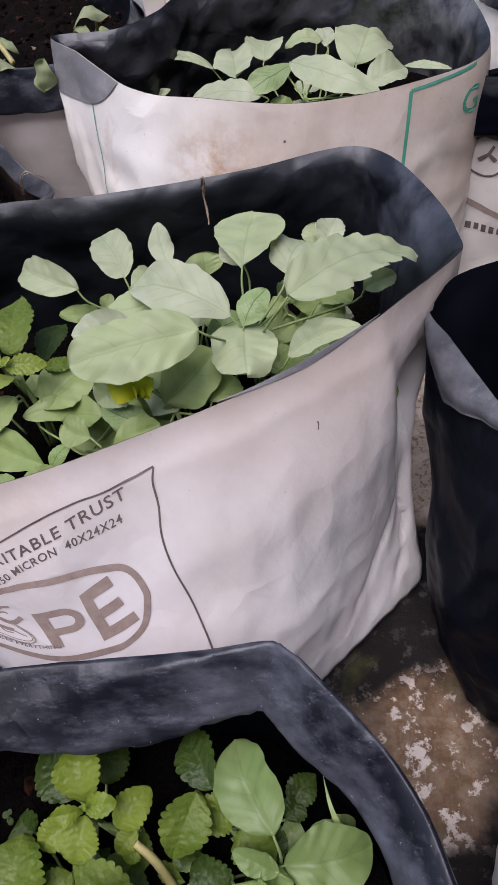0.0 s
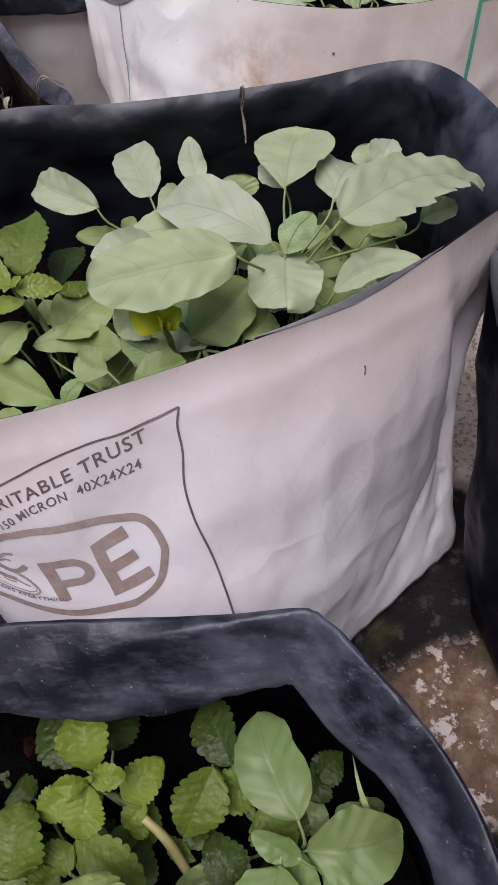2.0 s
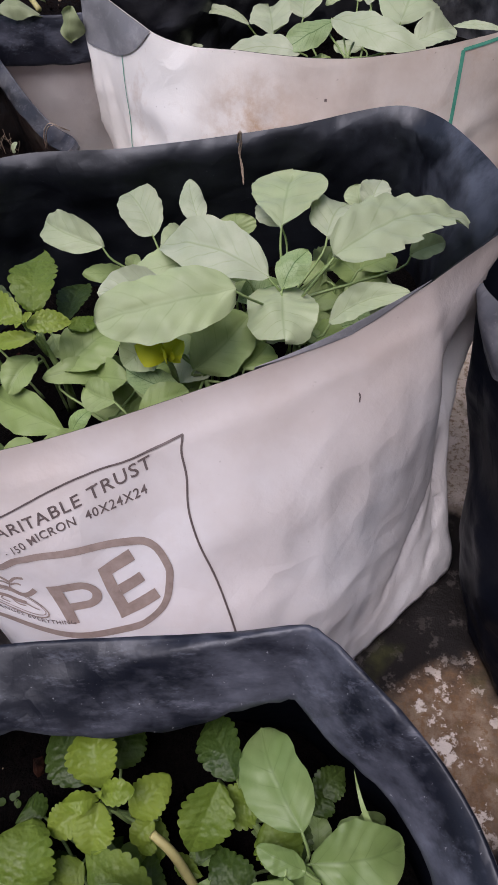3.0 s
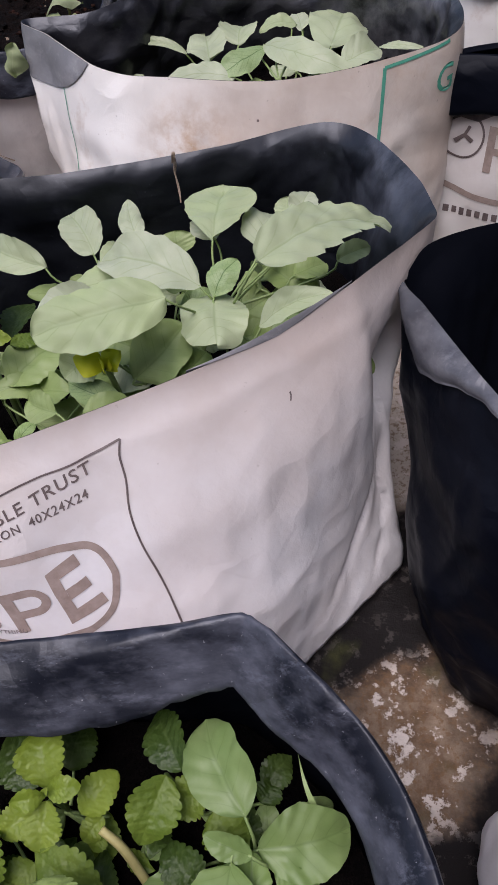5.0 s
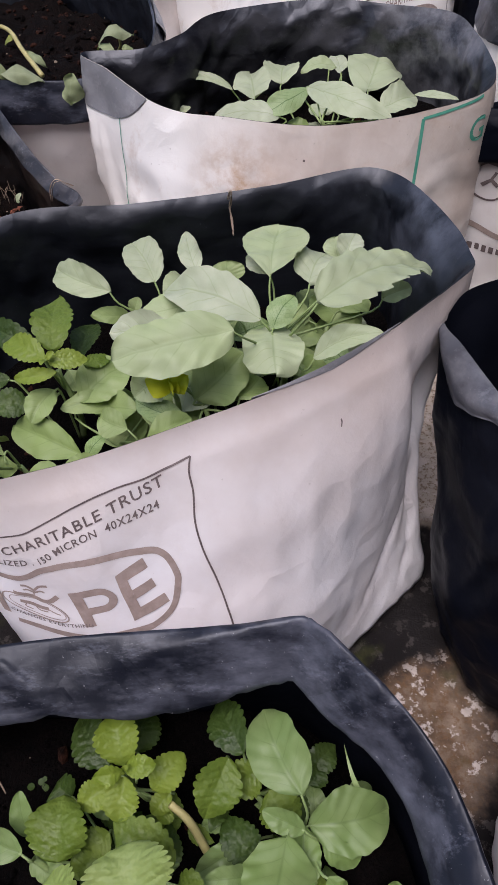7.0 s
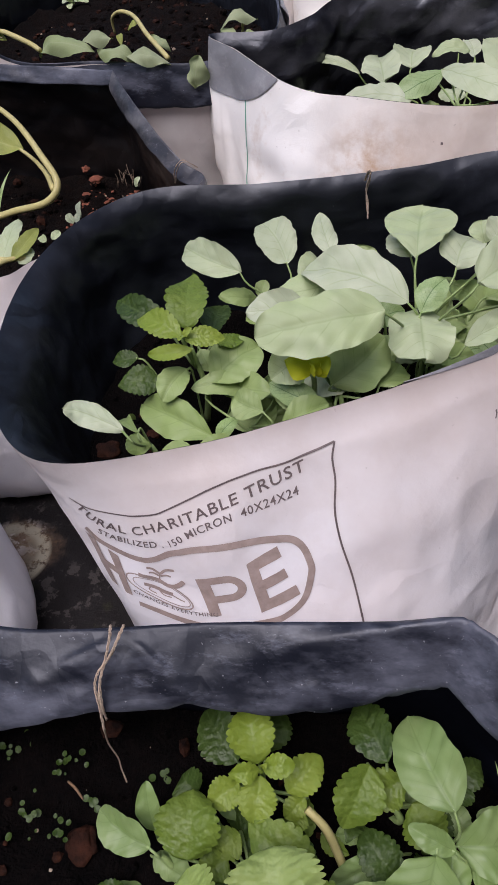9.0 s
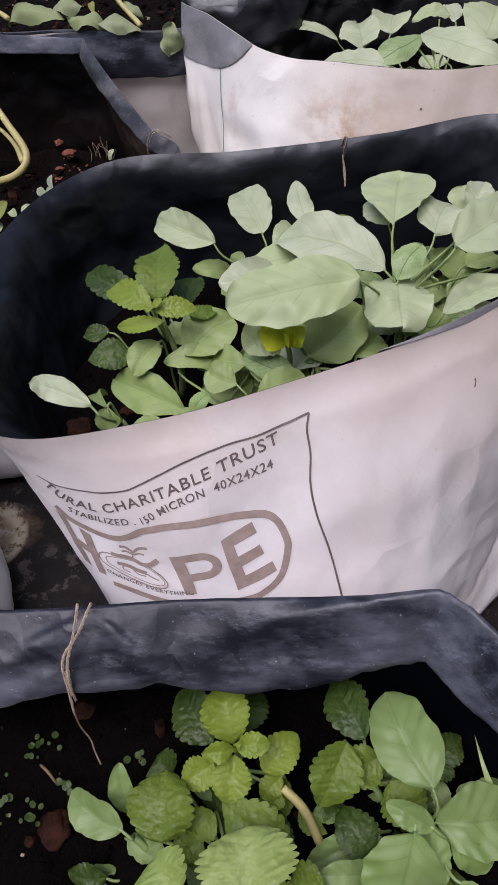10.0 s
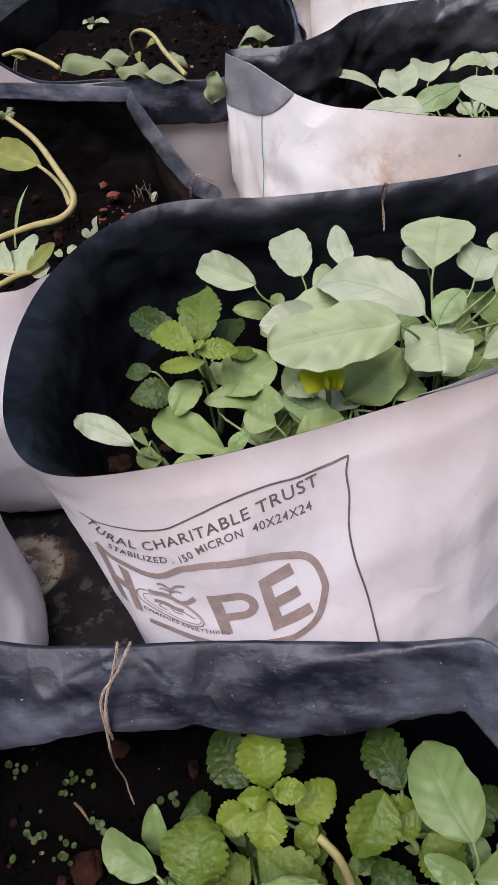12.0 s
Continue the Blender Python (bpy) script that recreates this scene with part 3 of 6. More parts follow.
                for p0, p1, tall, half in folds:
                    p0, p1 = np.array(p0), np.array(p1)
                    d = p1 - p0
                    along = float((pos[:2] - p0) @ d / (d @ d))
                    off = abs(float((pos[0] - p0[0]) * d[1] - (pos[1] - p0[1]) * d[0])) / math.hypot(*d)
                    if -0.05 < along < 1.4:
                        spread = half * (0.35 + 0.65 * min(max(along, 0.0), 1.0))
                        h += tall * max(0.0, 1 - off / spread) * min(1.0, max(0.0, 1.4 - along) * 2.5) * min(1.0, max(0.0, along) * 3.5)
                pos = pos + np.array((0, 0, h * 0.8)) - o * h * 0.4
                top.append(pos)
                under.append(pos - np.array((0, 0, 0.0015)) - o * 0.0008)
            verts += top + under[::-1]
        for i in range(n if closed else n - 1):
            i2 = (i + 1) % n
            for q in range(k):
                q2 = (q + 1) % k
                faces.append((i * k + q, i * k + q2, i2 * k + q2, i2 * k + q))
        return link_mesh("rim_cuff", verts, faces, mat, self.thing, label)

    def soil(self, z, label, seed=0, rise=0.012, shrink=0.93, mat=None):
        rings = 26
        n = 110
        idx = [int(i * self.n / n) for i in range(n)]
        edge = np.array([self.point(i / self.n, min(0.95, 1 - z / self.rim[i][2])) for i in idx])
        c = edge.mean(0)
        verts, faces = [], []
        for j in range(rings + 1):
            f = j / rings
            for i in range(n):
                p = c + (edge[i] - c) * f * shrink
                h = noise.noise(Vector((p[0] * 26 + seed, p[1] * 26, 1.0))) * rise + noise.noise(Vector((p[0] * 90, p[1] * 90, seed))) * 0.004 + noise.noise(Vector((p[0] * 260, p[1] * 260, seed))) * 0.0022
                verts.append((p[0], p[1], z + h))
        for j in range(rings):
            for i in range(n):
                k = (i + 1) % n
                faces.append((j * n + i, (j + 1) * n + i, (j + 1) * n + k, j * n + k))
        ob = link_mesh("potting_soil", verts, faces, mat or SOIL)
        tagged(ob, label, "soil", kind="stuff")
        self.soil_z = z
        return ob

    # -- printing --
    def stamp(self, name, verts, faces, mat, origin, label="", lift=0.0005):
        """Lay a flat shape (metres right of and above origin) on the film."""
        u0, v0 = origin
        tall = self.rim[int(u0 * self.n) % self.n][2]
        out = []
        for x, y in verts:
            u = (u0 + x / self.length) % 1.0
            v = min(max(v0 - y / tall, 0.0), 0.97)
            out.append(self.point(u, v) + self.normal(u, v) * lift)
        return link_mesh(name, out, faces, mat, self.thing, label, smooth=False)


def band(pts, width, closed=False):
    """A flat stroke of that width along pts (2D)."""
    p = np.array(pts, float)
    n = len(p)
    verts, faces = [], []
    for i in range(n):
        a = p[(i - 1) % n] if closed else p[max(i - 1, 0)]
        b = p[(i + 1) % n] if closed else p[min(i + 1, n - 1)]
        d = b - a
        d /= np.linalg.norm(d) + 1e-9
        w = np.array((-d[1], d[0])) * width / 2
        verts += [p[i] + w, p[i] - w]
    for i in range(n if closed else n - 1):
        k = (i + 1) % n
        faces.append((2 * i, 2 * i + 1, 2 * k + 1, 2 * k))
    return verts, faces


def straight(a, b, step=0.004):
    n = max(2, int(np.hypot(b[0] - a[0], b[1] - a[1]) / step) + 1)
    return [tuple(np.array(a) + (np.array(b) - np.array(a)) * i / (n - 1)) for i in range(n)]


def joined(*shapes):
    verts, faces = [], []
    for v, f in shapes:
        o = len(verts)
        verts += list(v)
        faces += [tuple(i + o for i in q) for q in f]
    return verts, faces


def block(x0, y0, x1, y1, step=0.004):
    nx, ny = max(2, int(abs(x1 - x0) / step) + 1), max(2, int(abs(y1 - y0) / step) + 1)
    verts = [(x0 + (x1 - x0) * i / (nx - 1), y0 + (y1 - y0) * j / (ny - 1)) for j in range(ny) for i in range(nx)]
    faces = [(j * nx + i, j * nx + i + 1, (j + 1) * nx + i + 1, (j + 1) * nx + i) for j in range(ny - 1) for i in range(nx - 1)]
    return verts, faces


def lettering(body, x0, y0, x1, y1):
    """The built-in font's outlines, fitted into the box from (x0, y0) to (x1, y1)."""
    cu = bpy.data.curves.new("lettering", "FONT")
    cu.body, cu.size, cu.resolution_u = body, 1.0, 3
    cu.space_character = 1.12
    cu.offset = 0.010
    ob = bpy.data.objects.new("lettering", cu)
    scene.collection.objects.link(ob)
    me = bpy.data.meshes.new_from_object(ob.evaluated_get(bpy.context.evaluated_depsgraph_get()))
    bm = bmesh.new()
    bm.from_mesh(me)
    xs, ys = [v.co.x for v in bm.verts], [v.co.y for v in bm.verts]
    ax, bx, ay, by = min(xs), max(xs), min(ys), max(ys)
    for v in bm.verts:
        v.co.x = x0 + (x1 - x0) * (v.co.x - ax) / (bx - ax)
        v.co.y = y0 + (y1 - y0) * (v.co.y - ay) / (by - ay)
        v.co.z = 0
    bmesh.ops.triangulate(bm, faces=bm.faces[:])
    verts = [(v.co.x, v.co.y) for v in bm.verts]
    faces = [tuple(v.index for v in f.verts) for f in bm.faces]
    bm.free()
    bpy.data.objects.remove(ob)
    bpy.data.curves.remove(cu)
    bpy.data.meshes.remove(me)
    return verts, faces


# ---- ground ----
def build_ground():
    bm = bmesh.new()
    bmesh.ops.create_grid(bm, x_segments=8, y_segments=8, size=30)
    me = bpy.data.meshes.new("ground")
    bm.to_mesh(me)
    bm.free()
    me.materials.append(CONCRETE)
    tagged(new("ground", me), "dark wet concrete floor with painted shade and pale lime stains", "ground", kind="structure")


build_ground()


def build_wall(name, x0, y0, x1, y1, tall, label):
    """A plain rendered wall with thickness and a coping that stands a little proud."""
    bm = bmesh.new()
    for grow_by, z0, z1 in ((0.0, -0.02, tall), (0.03, tall, tall + 0.06)):
        r = bmesh.ops.create_cube(bm, size=1.0)
        for v in r["verts"]:
            v.co = Vector(((x0 - grow_by) if v.co.x < 0 else (x1 + grow_by), (y0 - grow_by) if v.co.y < 0 else (y1 + grow_by), z0 if v.co.z < 0 else z1))
    bmesh.ops.bevel(bm, geom=bm.edges[:], offset=0.008, segments=2, affect="EDGES")
    me = bpy.data.meshes.new(name)
    bm.to_mesh(me)
    bm.free()
    me.materials.append(PLASTER)
    tagged(new(name, me), label, "wall", kind="structure")


# walls added out of view: darken reflections, block light from the right
build_wall("wall_south", -3.2, -2.45, 2.6, -2.25, 2.7, "added unseen grey wall behind the camera, darkens reflections")
build_wall("wall_east", 1.55, -2.25, 1.75, 3.2, 2.4, "added unseen grey wall to the right, blocks low side light")

# ---- the grow bags ----
main_bag = Bag(
    "grow_bag", "white grow bag with brown print, black inside, full of leaves",
    rim=[(-0.224, -0.022, 0.240), (-0.140, -0.006, 0.240), (-0.055, 0.024, 0.247), (0.020, 0.054, 0.257), (0.082, 0.089, 0.270), (0.112, 0.112, 0.276), (0.138, 0.137, 0.279), (0.1460, 0.152, 0.276), (0.1460, 0.166, 0.275),
         (0.140, 0.200, 0.277), (0.112, 0.284, 0.272), (0.080, 0.304, 0.272), (0.000, 0.284, 0.268), (-0.120, 0.262, 0.266), (-0.215, 0.254, 0.265), (-0.268, 0.203, 0.260), (-0.284, 0.110, 0.257), (-0.264, 0.015, 0.247)],
    base=[(-0.185, -0.045), (-0.125, -0.080), (-0.055, -0.086), (0.012, -0.062), (0.062, -0.015), (0.095, 0.018), (0.124, 0.047), (0.1330, 0.0565), (0.1335, 0.068),
          (0.129, 0.110), (0.110, 0.200), (0.080, 0.235), (0.000, 0.240), (-0.110, 0.230), (-0.180, 0.215), (-0.215, 0.160), (-0.220, 0.080), (-0.210, 0.005)],
    swell=([-0.006, 0.014, 0.021, 0.018, 0.013, 0.006, 0.001, 0.000, 0.000, -0.004, 0.010, 0.018, 0.018, 0.018, 0.018, 0.010, 0.0, -0.008],
           [-0.006, 0.016, 0.023, 0.015, 0.004, -0.005, -0.013, -0.016, -0.015, -0.011, 0.010, 0.020, 0.020, 0.020, 0.020, 0.010, 0.0, -0.008]),
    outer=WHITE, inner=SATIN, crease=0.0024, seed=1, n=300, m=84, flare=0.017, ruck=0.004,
    tucks=(((0.098, 0.084, 0.175), 0.009, 0.055, 0.050, 0.016),),
    dents=(((0.121, 0.102, 0.186), 0.017, 0.036, 0.15, 0.025), ((0.120, 0.078, 0.100), 0.012, 0.028, 0.5, 0.009), ((0.104, 0.058, 0.100), 0.005, 0.040, 0.9, 0.0035), ((0.090, 0.036, 0.075), 0.004, 0.030, 1.1, 0.0030), ((0.116, 0.062, 0.060), 0.004, 0.028, 0.8, 0.0028)))
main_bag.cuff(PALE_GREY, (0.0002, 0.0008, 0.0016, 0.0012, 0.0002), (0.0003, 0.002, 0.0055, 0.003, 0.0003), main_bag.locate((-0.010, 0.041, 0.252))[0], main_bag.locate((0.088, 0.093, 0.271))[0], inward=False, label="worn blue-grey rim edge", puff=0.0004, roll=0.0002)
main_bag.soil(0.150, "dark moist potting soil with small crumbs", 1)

front_bag = Bag(
    "grow_bag", "grow bag with dusty black turned-in rim, sheen in its colour, tied with twine",
    rim=[(-0.290, -0.118, 0.198), (-0.200, -0.110, 0.200), (-0.110, -0.099, 0.201), (-0.020, -0.092, 0.203), (0.014, -0.0895, 0.207), (0.0225, -0.0905, 0.208), (0.029, -0.098, 0.206), (0.050, -0.120, 0.204), (0.078, -0.148, 0.201),
         (0.098, -0.200, 0.199), (0.105, -0.270, 0.198), (0.060, -0.330, 0.196), (-0.060, -0.345, 0.195), (-0.200, -0.340, 0.195), (-0.300, -0.310, 0.196), (-0.330, -0.210, 0.197)],
    base=[(-0.250, -0.130), (-0.180, -0.122), (-0.100, -0.115), (-0.030, -0.110), (0.000, -0.111), (0.010, -0.112), (0.020, -0.118), (0.040, -0.135), (0.060, -0.160),
          (0.070, -0.210), (0.070, -0.270), (0.030, -0.310), (-0.070, -0.320), (-0.190, -0.320), (-0.260, -0.290), (-0.280, -0.210)],
    outer=WHITE, inner=BLACK, bulge=0.012, seed=2, n=260, m=30, depth=0.15)
front_bag.cuff(DUSTY_SHEEN, (0.052, 0.040, 0.027, 0.025, 0.028, 0.03, 0.03, 0.036, 0.052), (0.042, 0.033, 0.028, 0.030, 0.03, 0.03, 0.03, 0.034, 0.042), label="dusty black turned-in rim, sheen in its colour", puff=0.005, roll=0.0005, soft=9,
               folds=(((0.022, -0.0900), (-0.060, -0.108), 0.0065, 0.011), ((0.022, -0.0900), (0.056, -0.130), 0.0075, 0.010), ((0.022, -0.0900), (0.004, -0.118), -0.004, 0.012), ((-0.158, -0.110), (-0.120, -0.135), 0.005, 0.010), ((-0.158, -0.110), (-0.205, -0.138), 0.005, 0.010)))
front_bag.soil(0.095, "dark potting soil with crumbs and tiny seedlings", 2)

back_bag = Bag(
    "grow_bag", "stained white grow bag with green print and a folded corner",
    rim=[(-0.1955, 0.494, 0.306), (-0.165, 0.459, 0.303), (-0.137, 0.425, 0.299), (-0.112, 0.398, 0.294), (-0.083, 0.383, 0.290), (-0.050, 0.375, 0.289), (0.030, 0.350, 0.289), (0.085, 0.352, 0.290), (0.140, 0.361, 0.295), (0.190, 0.382, 0.300), (0.208, 0.422, 0.304),
         (0.204, 0.500, 0.310), (0.185, 0.544, 0.316), (0.130, 0.580, 0.314), (0.050, 0.601, 0.316), (-0.060, 0.571, 0.315), (-0.096, 0.526, 0.310), (-0.135, 0.502, 0.305)],
    base=[(-0.165, 0.470), (-0.150, 0.425), (-0.135, 0.392), (-0.113, 0.362), (-0.083, 0.342), (-0.050, 0.330), (0.020, 0.315), (0.080, 0.320), (0.125, 0.330), (0.160, 0.355), (0.172, 0.410),
          (0.170, 0.480), (0.150, 0.520), (0.110, 0.550), (0.040, 0.560), (-0.060, 0.540), (-0.110, 0.520), (-0.150, 0.505)],
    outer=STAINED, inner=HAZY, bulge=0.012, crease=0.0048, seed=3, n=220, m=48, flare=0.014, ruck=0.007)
back_bag.soil(0.225, "dark brown potting soil around seedlings", 3)

left_bag = Bag(
    "grow_bag", "white grow bag with a thick rolled black rim and crumbly soil",
    rim=[(-0.335, 0.170, 0.235), (-0.300, 0.200, 0.235), (-0.235, 0.270, 0.232), (-0.185, 0.330, 0.232), (-0.209, 0.356, 0.238), (-0.240, 0.388, 0.254), (-0.289, 0.456, 0.276), (-0.298, 0.471, 0.281), (-0.312, 0.474, 0.280), (-0.380, 0.490, 0.280), (-0.480, 0.500, 0.280),
         (-0.560, 0.470, 0.275), (-0.590, 0.380, 0.265), (-0.560, 0.260, 0.250), (-0.470, 0.170, 0.240)],
    base=[(-0.345, 0.125), (-0.300, 0.150), (-0.260, 0.250), (-0.225, 0.310), (-0.230, 0.350), (-0.250, 0.390), (-0.290, 0.430), (-0.300, 0.440), (-0.320, 0.445), (-0.380, 0.455), (-0.470, 0.460),
          (-0.540, 0.430), (-0.560, 0.350), (-0.530, 0.220), (-0.440, 0.125)],
    outer=WHITE, inner=BROWNED, bulge=0.012, seed=4, n=180, m=36)
turn = int(np.argmin(np.linalg.norm(left_bag.rim - np.array((-0.298, 0.471, 0.281)), axis=1))) / left_bag.n
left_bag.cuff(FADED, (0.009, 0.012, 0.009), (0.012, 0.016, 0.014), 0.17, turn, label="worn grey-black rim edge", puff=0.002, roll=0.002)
left_bag.cuff(DUSTY_SHEEN, (0.007, 0.008), (0.014, 0.018), turn, 0.90, label="rolled black film rim", puff=0.002, roll=0.002)
left_bag.soil(0.165, "reddish brown crumbly soil with small stones", 4, mat=RED_SOIL)

far_left_bag = Bag(
    "grow_bag", "grow bag with its black rim turned outward over a white body",
    rim=[(-0.420, 0.510, 0.280), (-0.320, 0.498, 0.280), (-0.250, 0.486, 0.280), (-0.190, 0.490, 0.281), (-0.140, 0.545, 0.285), (-0.135, 0.605, 0.290), (-0.150, 0.690, 0.296), (-0.173, 0.748, 0.300), (-0.180, 0.765, 0.301), (-0.192, 0.779, 0.301), (-0.290, 0.885, 0.300), (-0.380, 0.935, 0.300),
         (-0.470, 0.930, 0.296), (-0.530, 0.820, 0.290), (-0.530, 0.640, 0.285)],
    base=[(-0.400, 0.550), (-0.320, 0.540), (-0.250, 0.533), (-0.200, 0.535), (-0.170, 0.565), (-0.165, 0.610), (-0.180, 0.680), (-0.192, 0.725), (-0.198, 0.738), (-0.208, 0.748), (-0.290, 0.840), (-0.370, 0.890),
          (-0.450, 0.880), (-0.500, 0.800), (-0.500, 0.640)],
    outer=GREY_FILM, inner=SATIN, bulge=0.008, seed=5, n=160, m=30)
far_left_bag.cuff(DUSTY_SHEEN, (0.001, 0.002, 0.010, 0.011, 0.011, 0.011), (0.040, 0.040), -0.1, 0.36, inward=False, label="black film band folded over the rim", puff=0.002)
far_left_bag.soil(0.235, "reddish brown soil with wilted seedlings", 5, mat=RED_SOIL)

rear_bag = Bag(
    "grow_bag", "white grow bag with dark print standing behind the stained one",
    rim=[(-0.140, 0.900, 0.330), (-0.077, 0.850, 0.300), (-0.012, 0.788, 0.298), (0.048, 0.763, 0.297), (0.107, 0.758, 0.298), (0.153, 0.780, 0.302), (0.215, 0.815, 0.310), (0.245, 0.850, 0.315),
         (0.250, 0.950, 0.320), (0.150, 1.000, 0.320), (0.000, 1.000, 0.320), (-0.100, 0.970, 0.330)],
    base=[(-0.120, 0.850), (-0.070, 0.790), (-0.012, 0.740), (0.048, 0.720), (0.107, 0.715), (0.153, 0.730), (0.200, 0.760), (0.220, 0.820),
          (0.220, 0.900), (0.140, 0.950), (0.000, 0.950), (-0.090, 0.920)],
    outer=STAINED, inner=BLACK, bulge=0.01, seed=6, n=160, m=30)
rear_bag.soil(0.24, "dark soil under pale seedlings", 6)

corner_bag = Bag(
    "grow_bag", "creased white grow bag standing far behind the others",
    rim=[(-0.420, 1.020, 0.330), (-0.300, 0.960, 0.330), (-0.200, 0.900, 0.330), (-0.155, 0.920, 0.332), (-0.150, 1.000, 0.335), (-0.200, 1.120, 0.340), (-0.350, 1.160, 0.340), (-0.450, 1.110, 0.335)],
    base=[(-0.400, 1.000), (-0.300, 0.940), (-0.200, 0.880), (-0.145, 0.890), (-0.150, 0.980), (-0.200, 1.080), (-0.340, 1.120), (-0.430, 1.080)],
    outer=GREY_FILM, inner=BLACK, bulge=0.006, crease=0.006, seed=7, n=120, m=26)

right_bag = Bag(
    "grow_bag", "black grow bag with an empty dark mouth and a folded flap",
    rim=[(0.1225, 0.1160, 0.2525), (0.1275, 0.1215, 0.2610), (0.1330, 0.1260, 0.2680), (0.1420, 0.1310, 0.2710), (0.1620, 0.1400, 0.2715), (0.1900, 0.1500, 0.2700), (0.2600, 0.1750, 0.2650), (0.3400, 0.1700, 0.2600), (0.3900, 0.1000, 0.2550),
         (0.3800, -0.0100, 0.2450), (0.3100, -0.0600, 0.2380), (0.2300, -0.0500, 0.2360), (0.1780, -0.0050, 0.2370), (0.1600, 0.0320, 0.2400), (0.1440, 0.0680, 0.2450), (0.1325, 0.0950, 0.2490)],
    base=[(0.1620, 0.0720), (0.1660, 0.0760), (0.1700, 0.0800), (0.1760, 0.0880), (0.1900, 0.1040), (0.2100, 0.1200), (0.2600, 0.1400), (0.3200, 0.1300), (0.3600, 0.0700),
          (0.3500, -0.0300), (0.3000, -0.0900), (0.2300, -0.0950), (0.1720, -0.0580), (0.1480, -0.0220), (0.1420, 0.0150), (0.1500, 0.0520)],
    swell=([0.010, 0.004, -0.004, -0.008, -0.008, 0.0, 0.006, 0.006, 0.006, 0.006, 0.008, 0.010, 0.012, 0.010, 0.004, 0.006],
           [0.004, 0.0, -0.004, -0.006, -0.004, 0.0, 0.006, 0.006, 0.006, 0.006, 0.010, 0.012, 0.014, 0.016, 0.014, 0.010]),
    outer=SLACK, inner=BLACK, crease=0.005, seed=8, n=220, m=44)


def fold_flap(bag, mat, a, b, reach, label):
    """Film turned out over the rim from u = a to b, hanging by reach (depths from a to b) down the outside."""
    n, rows = 48, 16
    verts, faces = [], []
    for i in range(n + 1):
        f = i / n
        u = (a + (b - a) * f) % 1.0
        deep = float(np.interp(f, np.linspace(0, 1, len(reach)), reach))
        o = bag.out[int(u * bag.n) % bag.n]
        top = bag.point(u, 0.0)
        ring = []
        for j in range(rows + 1):
            g = j / rows
            p = bag.point(u, min(0.9, deep * g / top[2]))
            rise = 0.0016 + 0.006 * math.sin(math.pi * min(1.0, g * 1.05)) * min(1.0, deep / 0.02) + 0.0035 * g
            rise += 0.0030 * noise.noise(Vector((p[0] * 55, p[1] * 55, p[2] * 30))) * g
            ring.append(p + o * rise + np.array((0, 0, 0.0012 * (1 - g))))
        verts += ring
    k = rows + 1
    for i in range(n):
        for j in range(rows):
            faces.append((i * k + j, (i + 1) * k + j, (i + 1) * k + j + 1, i * k + j + 1))
    under = len(verts)
    verts += [v - bag.out[int(((a + (b - a) * (i // k) / n) % 1.0) * bag.n) % bag.n] * 0.0009 for i, v in enumerate(list(verts))]
    faces += [tuple(q + under for q in f[::-1]) for f in faces]
    return link_mesh("folded_flap", verts, faces, mat, bag.thing, label)


flap_end = right_bag.locate((0.1780, -0.0050, 0.2370))[0]
fold_flap(right_bag, LIT_BLACK, 0.998, flap_end, (0.004, 0.030, 0.034, 0.026, 0.014, 0.007, 0.004, 0.003), "grey-black folded flap")

far_right_bag = Bag(
    "grow_bag", "white grow bag with brown round print under a black folded rim",
    rim=[(0.198, 0.392, 0.280), (0.225, 0.384, 0.280), (0.290, 0.360, 0.280), (0.370, 0.350, 0.280), (0.430, 0.370, 0.280), (0.440, 0.400, 0.279), (0.380, 0.425, 0.278), (0.280, 0.420, 0.278), (0.215, 0.408, 0.279)],
    base=[(0.205, 0.400), (0.230, 0.370), (0.290, 0.345), (0.360, 0.340), (0.410, 0.380), (0.425, 0.430), (0.370, 0.470), (0.280, 0.470), (0.222, 0.440)],
    outer=GREY_FILM, inner=BLACK, bulge=0.01, seed=9, n=140, m=34)
far_right_bag.cuff(SLACK, (0.016, 0.016), (0.046, 0.046), -0.1, 0.5, inward=False, label="glossy black band folded over the rim")

side_bag = Bag(
    "grow_bag", "plain white grow bag standing at the edge",
    rim=[(-0.330, -0.010, 0.215), (-0.345, 0.060, 0.220), (-0.396, 0.090, 0.220), (-0.496, 0.080, 0.220), (-0.546, 0.000, 0.218), (-0.516, -0.090, 0.215), (-0.406, -0.110, 0.212), (-0.345, -0.070, 0.212)],
    base=[(-0.283, -0.050), (-0.320, 0.030), (-0.386, 0.060), (-0.476, 0.050), (-0.516, 0.000), (-0.496, -0.080), (-0.396, -0.110), (-0.312, -0.098)],
    outer=WHITE, inner=BLACK, bulge=0.001, crease=0.004, seed=10, n=120, m=34)
side_bag.soil(0.15, "dark soil in the plain bag", 8)

near_right_bag = Bag(
    "grow_bag", "white grow bag with brown print beside the near bag",
    rim=[(0.172, -0.165, 0.200), (0.195, -0.150, 0.202), (0.260, -0.140, 0.202), (0.330, -0.180, 0.200), (0.340, -0.280, 0.198), (0.270, -0.330, 0.197), (0.200, -0.320, 0.197), (0.166, -0.260, 0.198)],
    base=[(0.152, -0.150), (0.185, -0.140), (0.260, -0.140), (0.320, -0.190), (0.320, -0.270), (0.260, -0.310), (0.190, -0.310), (0.142, -0.250)],
    outer=WHITE, inner=BLACK, bulge=0.006, seed=12, n=110, m=26)
near_right_bag.soil(0.13, "dark soil in the bag beside", 9)

